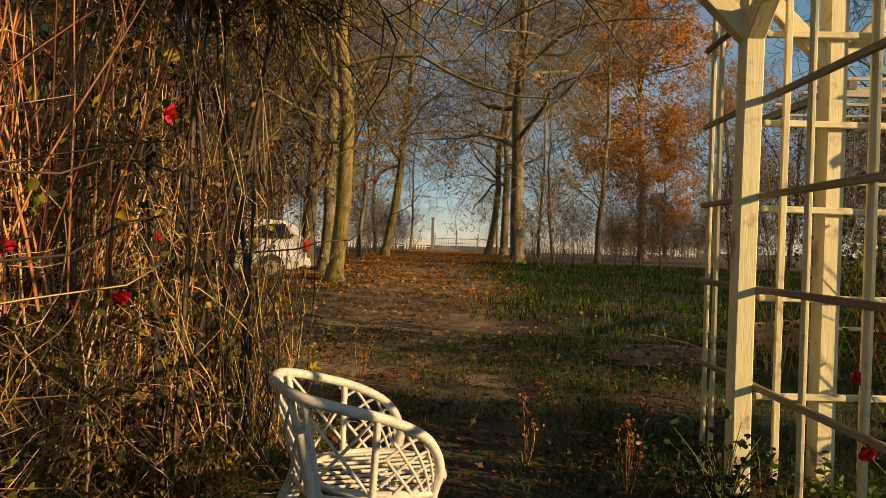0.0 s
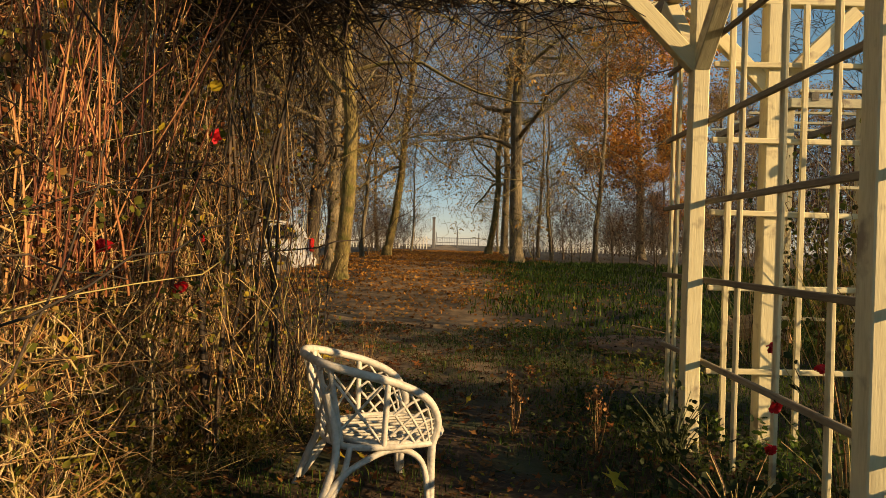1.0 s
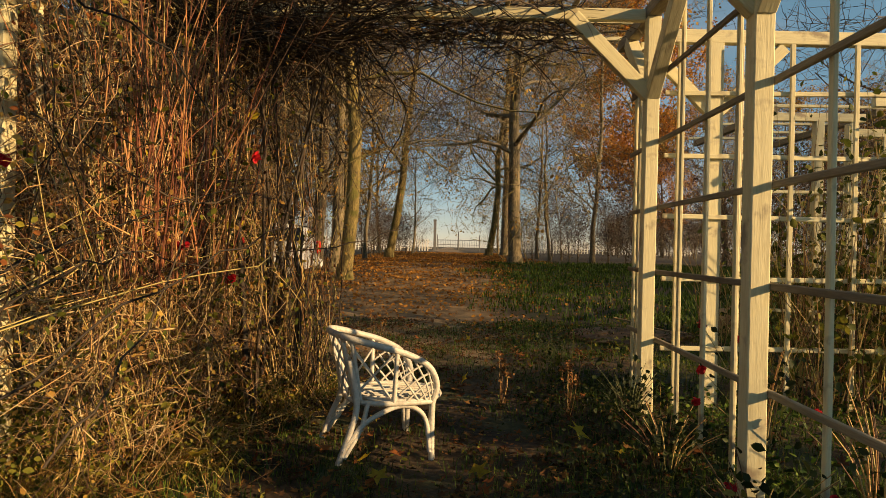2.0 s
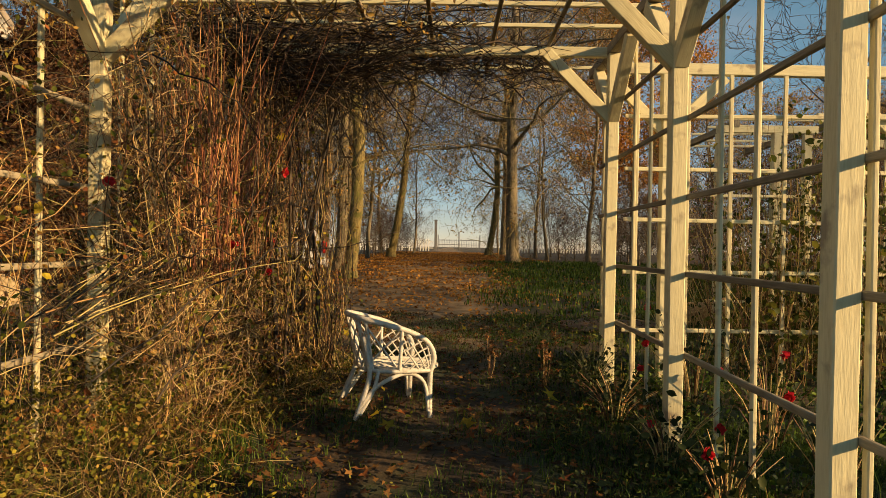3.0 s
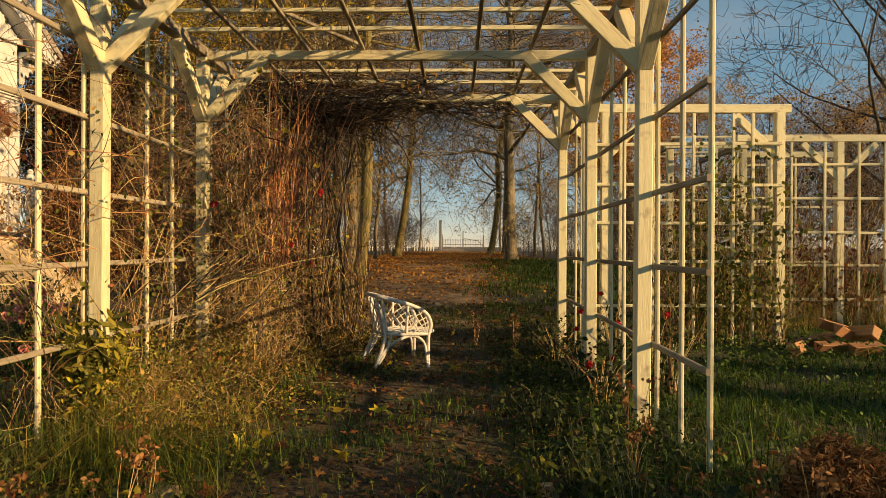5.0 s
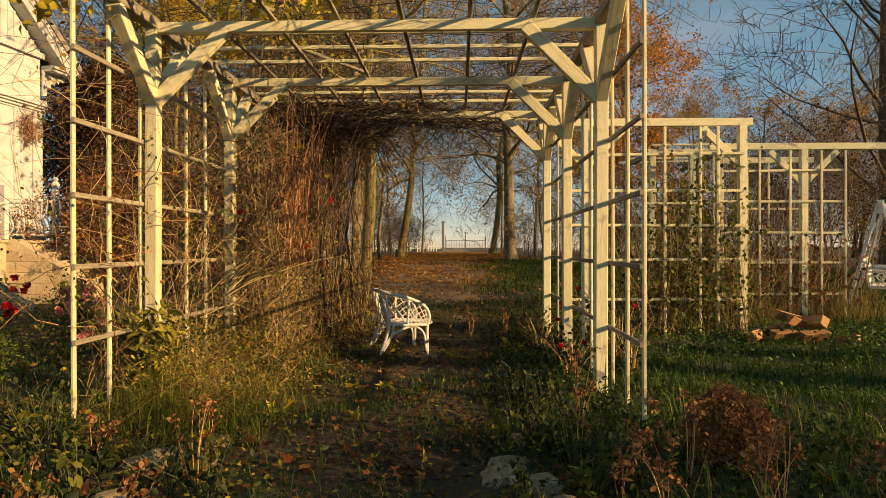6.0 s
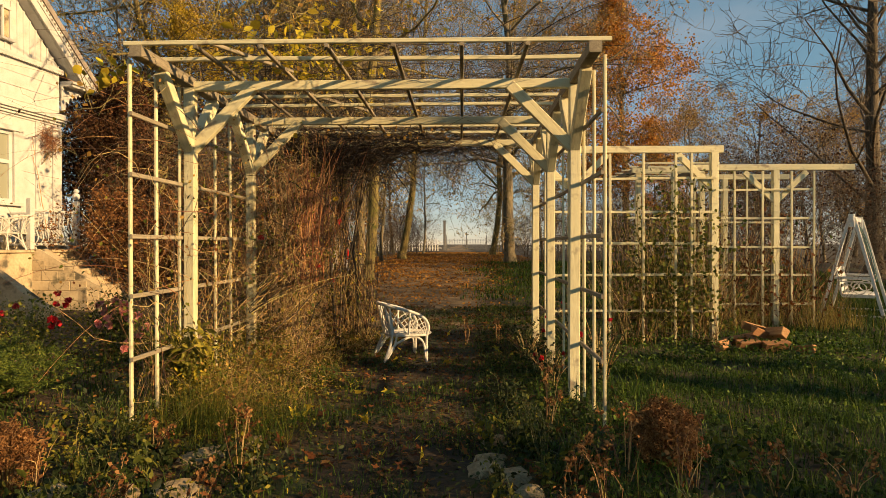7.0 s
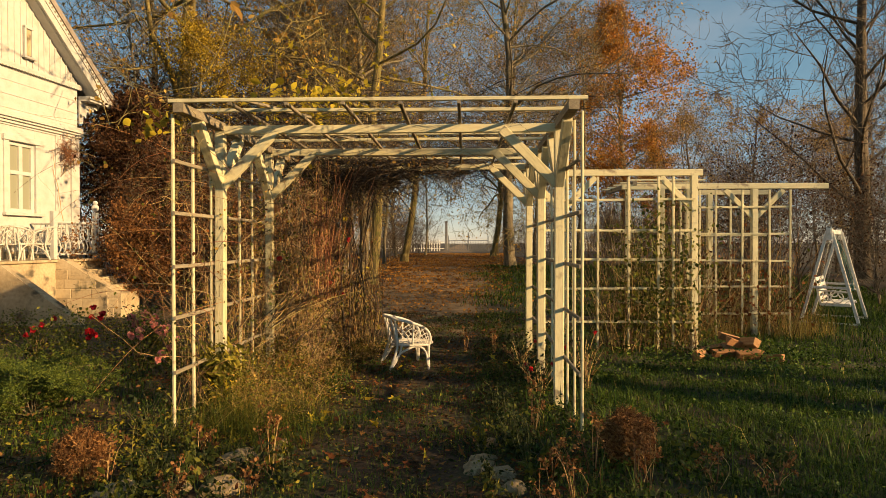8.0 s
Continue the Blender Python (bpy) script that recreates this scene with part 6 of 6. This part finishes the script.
ground_cover("weeds", "low weeds and moss along the path", 7000, -2.0, 1.6, -4, 6, LEAF_GREEN, 0.03, 0.06, lambda x, y: clumpy(x + 1, y + 3, 2) ** 2)
ground_cover("weeds", "dark low weeds under the roses", 6000, 0.75, 2.0, -0.6, 4.4, LEAF_DARK, 0.035, 0.16, lambda x, y: 0.3 + 0.7 * clumpy(x + 1, y + 3, 2))
ground_cover("weeds", "yellow-green weeds among the edging stones", 9000, -3.6, 0.9, -4.6, -0.4, LEAF_LIME, 0.03, 0.16, lambda x, y: clumpy(x + 4, y + 2, 2.3) ** 2 * (1 - 0.8 * on_path(x, y)))
ground_cover("weeds", "dark green weeds among the edging stones", 12000, -3.8, 2.8, -4.8, -0.4, LEAF_DARK, 0.04, 0.14, lambda x, y: (0.2 + 0.8 * clumpy(x + 1, y + 5, 1.9)) * (1 - 0.6 * on_path(x, y)))
ground_cover("weeds", "lit weeds at the lawn's edge", 6000, 0.9, 5, 4.2, 9, LEAF_GREEN, 0.045, 0.2, lambda x, y: clumpy(x + 3, y + 1, 1.4) ** 2)


def juniper(x, y, w):
    root = thing("juniper", "spreading green juniper in the flower bed", "shrub", Matrix.Translation((x, y, float(ground_z(x, y)))))
    t, f, spray = Tubes(), Tubes(), []
    for _ in range(60):
        a, l = RNP.uniform(0, 6.28), w * RNP.uniform(0.35, 1)
        e = np.array([math.cos(a) * l, math.sin(a) * l, 0.14 + 0.34 * RNP.uniform()])
        p = spline([(0, 0, 0.0), e * [0.5, 0.5, 0.95], e], 9)
        t.add(p, 0.008, 0.002, 4)
        out = e / np.linalg.norm(e)
        for q in p[2:]:
            for _ in range(5):
                d = out + RNP.normal(size=3) * [0.55, 0.55, 0.3]
                tw = wander(f, q, d, RNP.uniform(0.08, 0.2), 0.0022, 5, 0.15, 0.02)
                spray.append(tw[1:].repeat(4, axis=0) + RNP.normal(size=(16, 3)) * 0.014)
    part("branchwork", t.mesh("branchwork", BARK), BARK, root)
    part("sprays", f.mesh("sprays", JUNIPER), JUNIPER, root)
    part("foliage", leaves_mesh("foliage", np.concatenate(spray), 0.03, JUNIPER, RNP, aspect=0.22), JUNIPER, root)


juniper(-3.7, -0.35, 0.75)
juniper(-4.9, 0.1, 0.7)


# ivy and rose canes on the trellis wings
def wing_climber(label, x0, x1, y, canes, leaf, n_leaves, top, lean_to):
    root = stuff("wing_climber", label, "climbing plant")
    t, pts = Tubes(), []
    for _ in range(canes):
        x = RNP.uniform(x0, x1)
        yy = y + RNP.uniform(-0.25, 0.35)
        p = cane(t, (x, yy, float(ground_z(x, yy)) - 0.03), RNP.uniform(0.5, top), RNP.uniform(0.002, 0.006), (RNP.normal() * 0.35, RNP.normal() * 0.1), 0.12, 8)
        pts.extend(p[2:])
    part("canes", t.mesh("canes", CANES), CANES, root)
    pts = np.array(pts)
    w = np.exp(-((pts[:, 0] - lean_to) / 0.6) ** 2) + 0.12
    q = pts[RNP.choice(len(pts), n_leaves, p=w / w.sum())]
    part("leaves", leaves_mesh("leaves", q + RNP.normal(size=q.shape) * 0.1, 0.06, leaf, RNP), leaf, root)


wing_climber("ivy and rose canes climbing the trellis wing", 2.7, 4.3, 3.62, 260, LEAF_GREEN, 2600, 2.5, 3.7)
wing_climber("brown rose canes tangled in the trellis wing", 4.3, 6.9, 5.25, 330, LEAF_RUST, 900, 2.0, 5.8)
wing_climber("brown canes over the rear garden walk", 3.3, 7.0, 6.5, 260, LEAF_GREEN, 1500, 2.6, 4.4)


# split firewood by the wing
def log(x, y, z, turn, pitch, length, r, seed):
    rng = random.Random(seed)
    bm = bmesh.new()
    k = rng.choice((3, 3, 4))
    prof = [(r * math.cos(a) * rng.uniform(0.8, 1.15), r * math.sin(a) * rng.uniform(0.7, 1.1)) for a in sorted(rng.uniform(0, 0.4) + 2 * math.pi * i / k for i in range(k))]
    a = [bm.verts.new((px, py, -length / 2)) for px, py in prof]
    b = [bm.verts.new((px * 0.95, py * 0.95, length / 2)) for px, py in prof]
    bm.faces.new(list(reversed(a)))
    bm.faces.new(b)
    for i in range(k):
        bm.faces.new((a[i], a[(i + 1) % k], b[(i + 1) % k], b[i]))
    bmesh.ops.bevel(bm, geom=bm.edges[:], offset=0.006, segments=1, affect="EDGES")
    root = thing("firewood_log", "split orange-brown firewood log lying on the grass", "firewood", Matrix.Translation((x, y, z)) @ Matrix.Rotation(radians(turn), 4, "Z") @ Matrix.Rotation(radians(90 + pitch), 4, "Y"), group="firewood pile")
    part("wood", bm, SPLITWOOD, root)


for i, (x, y, dz, turn, pitch, l, r) in enumerate(((4.55, 2.75, 0.09, 10, 0, 0.42, 0.10), (4.85, 2.65, 0.10, -30, 3, 0.40, 0.11), (5.05, 2.95, 0.09, 60, 0, 0.38, 0.1), (4.7, 2.95, 0.10, 85, 2, 0.42, 0.1), (4.72, 2.82, 0.25, 5, 6, 0.44, 0.09), (4.95, 2.85, 0.24, -40, -5, 0.38, 0.1), (4.2, 2.75, 0.08, 40, 0, 0.3, 0.09), (5.2, 2.6, 0.08, 100, 0, 0.3, 0.09), (4.6, 3.15, 0.10, 20, 0, 0.5, 0.1), (4.75, 3.05, 0.28, 0, 2, 0.4, 0.08))):
    log(x - 0.22, y, float(ground_z(x, y)) + dz, turn + 37 * math.sin(i * 2.1), pitch + 14 * math.sin(i * 3.7), l * 0.8, r * 0.95, i)
# dug soil heap behind the trellis
bm = bmesh.new()
bmesh.ops.create_icosphere(bm, subdivisions=5, radius=1)
for v in bm.verts:
    v.co *= 1 + 0.3 * noise.noise(v.co * 1.5) + 0.14 * noise.noise(v.co * 5) + 0.07 * noise.noise(v.co * 14)
    v.co = Vector((v.co.x * 0.9, v.co.y * 0.7, v.co.z * 0.12))
for f in bm.faces:
    f.smooth = True
heap = thing("soil_heap", "low mound of freshly dug brown soil", "soil heap", Matrix.Translation((2.75, 7.3, float(ground_z(2.75, 7.3)))))
SAND = mat("sandy_soil", [(0.08, 0.045, 0.022), (0.14, 0.082, 0.04), (0.20, 0.125, 0.065)], 4, rough=0.95, bump=0.8, fine=30, bump_dist=0.02)
part("mound", bm, SAND, heap)

rub = patch(900, 1.6, 3.9, 6.5, 8.1, lambda x, y: np.exp(-((x - 2.75) / 0.9) ** 2 - ((y - 7.3) / 0.65) ** 2))
part("dry_leaves", ragged_leaves("dry_leaves", np.column_stack([rub - [2.75, 7.3], 0.02 + 0.13 * RNP.uniform(size=len(rub))]), 0.06, LITTER, RNP), LITTER, heap)
# a dead branch lying over the mound, and a pale split trunk beside it
t = Tubes()
b0 = wander(t, (2.3, 7.0, float(ground_z(2.3, 7.0)) + 0.32), (0.9, 0.0, -0.12), 1.7, 0.013, 9, 0.12, 0.0)
for j in range(2, 8):
    wander(t, b0[j], RNP.normal(size=3) + [0.5, 0, 0.2], RNP.uniform(0.2, 0.55), 0.006, 5, 0.2, 0.0)
branch = thing("dead_branch", "bare dead branch lying on the dug soil", "branch")
part("wood", t.mesh("wood", CANES_PALE), CANES_PALE, branch)
PALEWOOD = mat("pale_split_trunk", [(0.22, 0.12, 0.05), (0.40, 0.24, 0.10), (0.54, 0.36, 0.17)], 5, (6, 6, 1), rough=0.9, bump=0.7, fine=25)
bm = bmesh.new()
bmesh.ops.create_cone(bm, cap_ends=True, segments=22, radius1=0.26, radius2=0.21, depth=0.75)
bmesh.ops.subdivide_edges(bm, edges=[e for e in bm.edges if abs(e.verts[0].co.z - e.verts[1].co.z) > 0.3], cuts=6)
for v in bm.verts:
    q = noise.noise(v.co * 4) * 0.22 + noise.noise(v.co * 12) * 0.07
    v.co.x *= 1 + q
    v.co.y *= (1 + q) * (0.75 if v.co.y > 0 else 1)
    v.co.z += 0.06 * noise.noise(v.co * 6)
bmesh.ops.bevel(bm, geom=[e for e in bm.edges if e.is_manifold and e.calc_face_angle() > 0.9], offset=0.01, segments=1, affect="EDGES")
trunk = thing("felled_trunk", "pale split piece of felled trunk on the lawn", "log", Matrix.Translation((4.35, 8.2, float(ground_z(4.35, 8.2)) + 0.16)) @ Matrix.Rotation(radians(-35), 4, "Z") @ Matrix.Rotation(radians(75), 4, "Y"))
part("wood", bm, PALEWOOD, trunk)
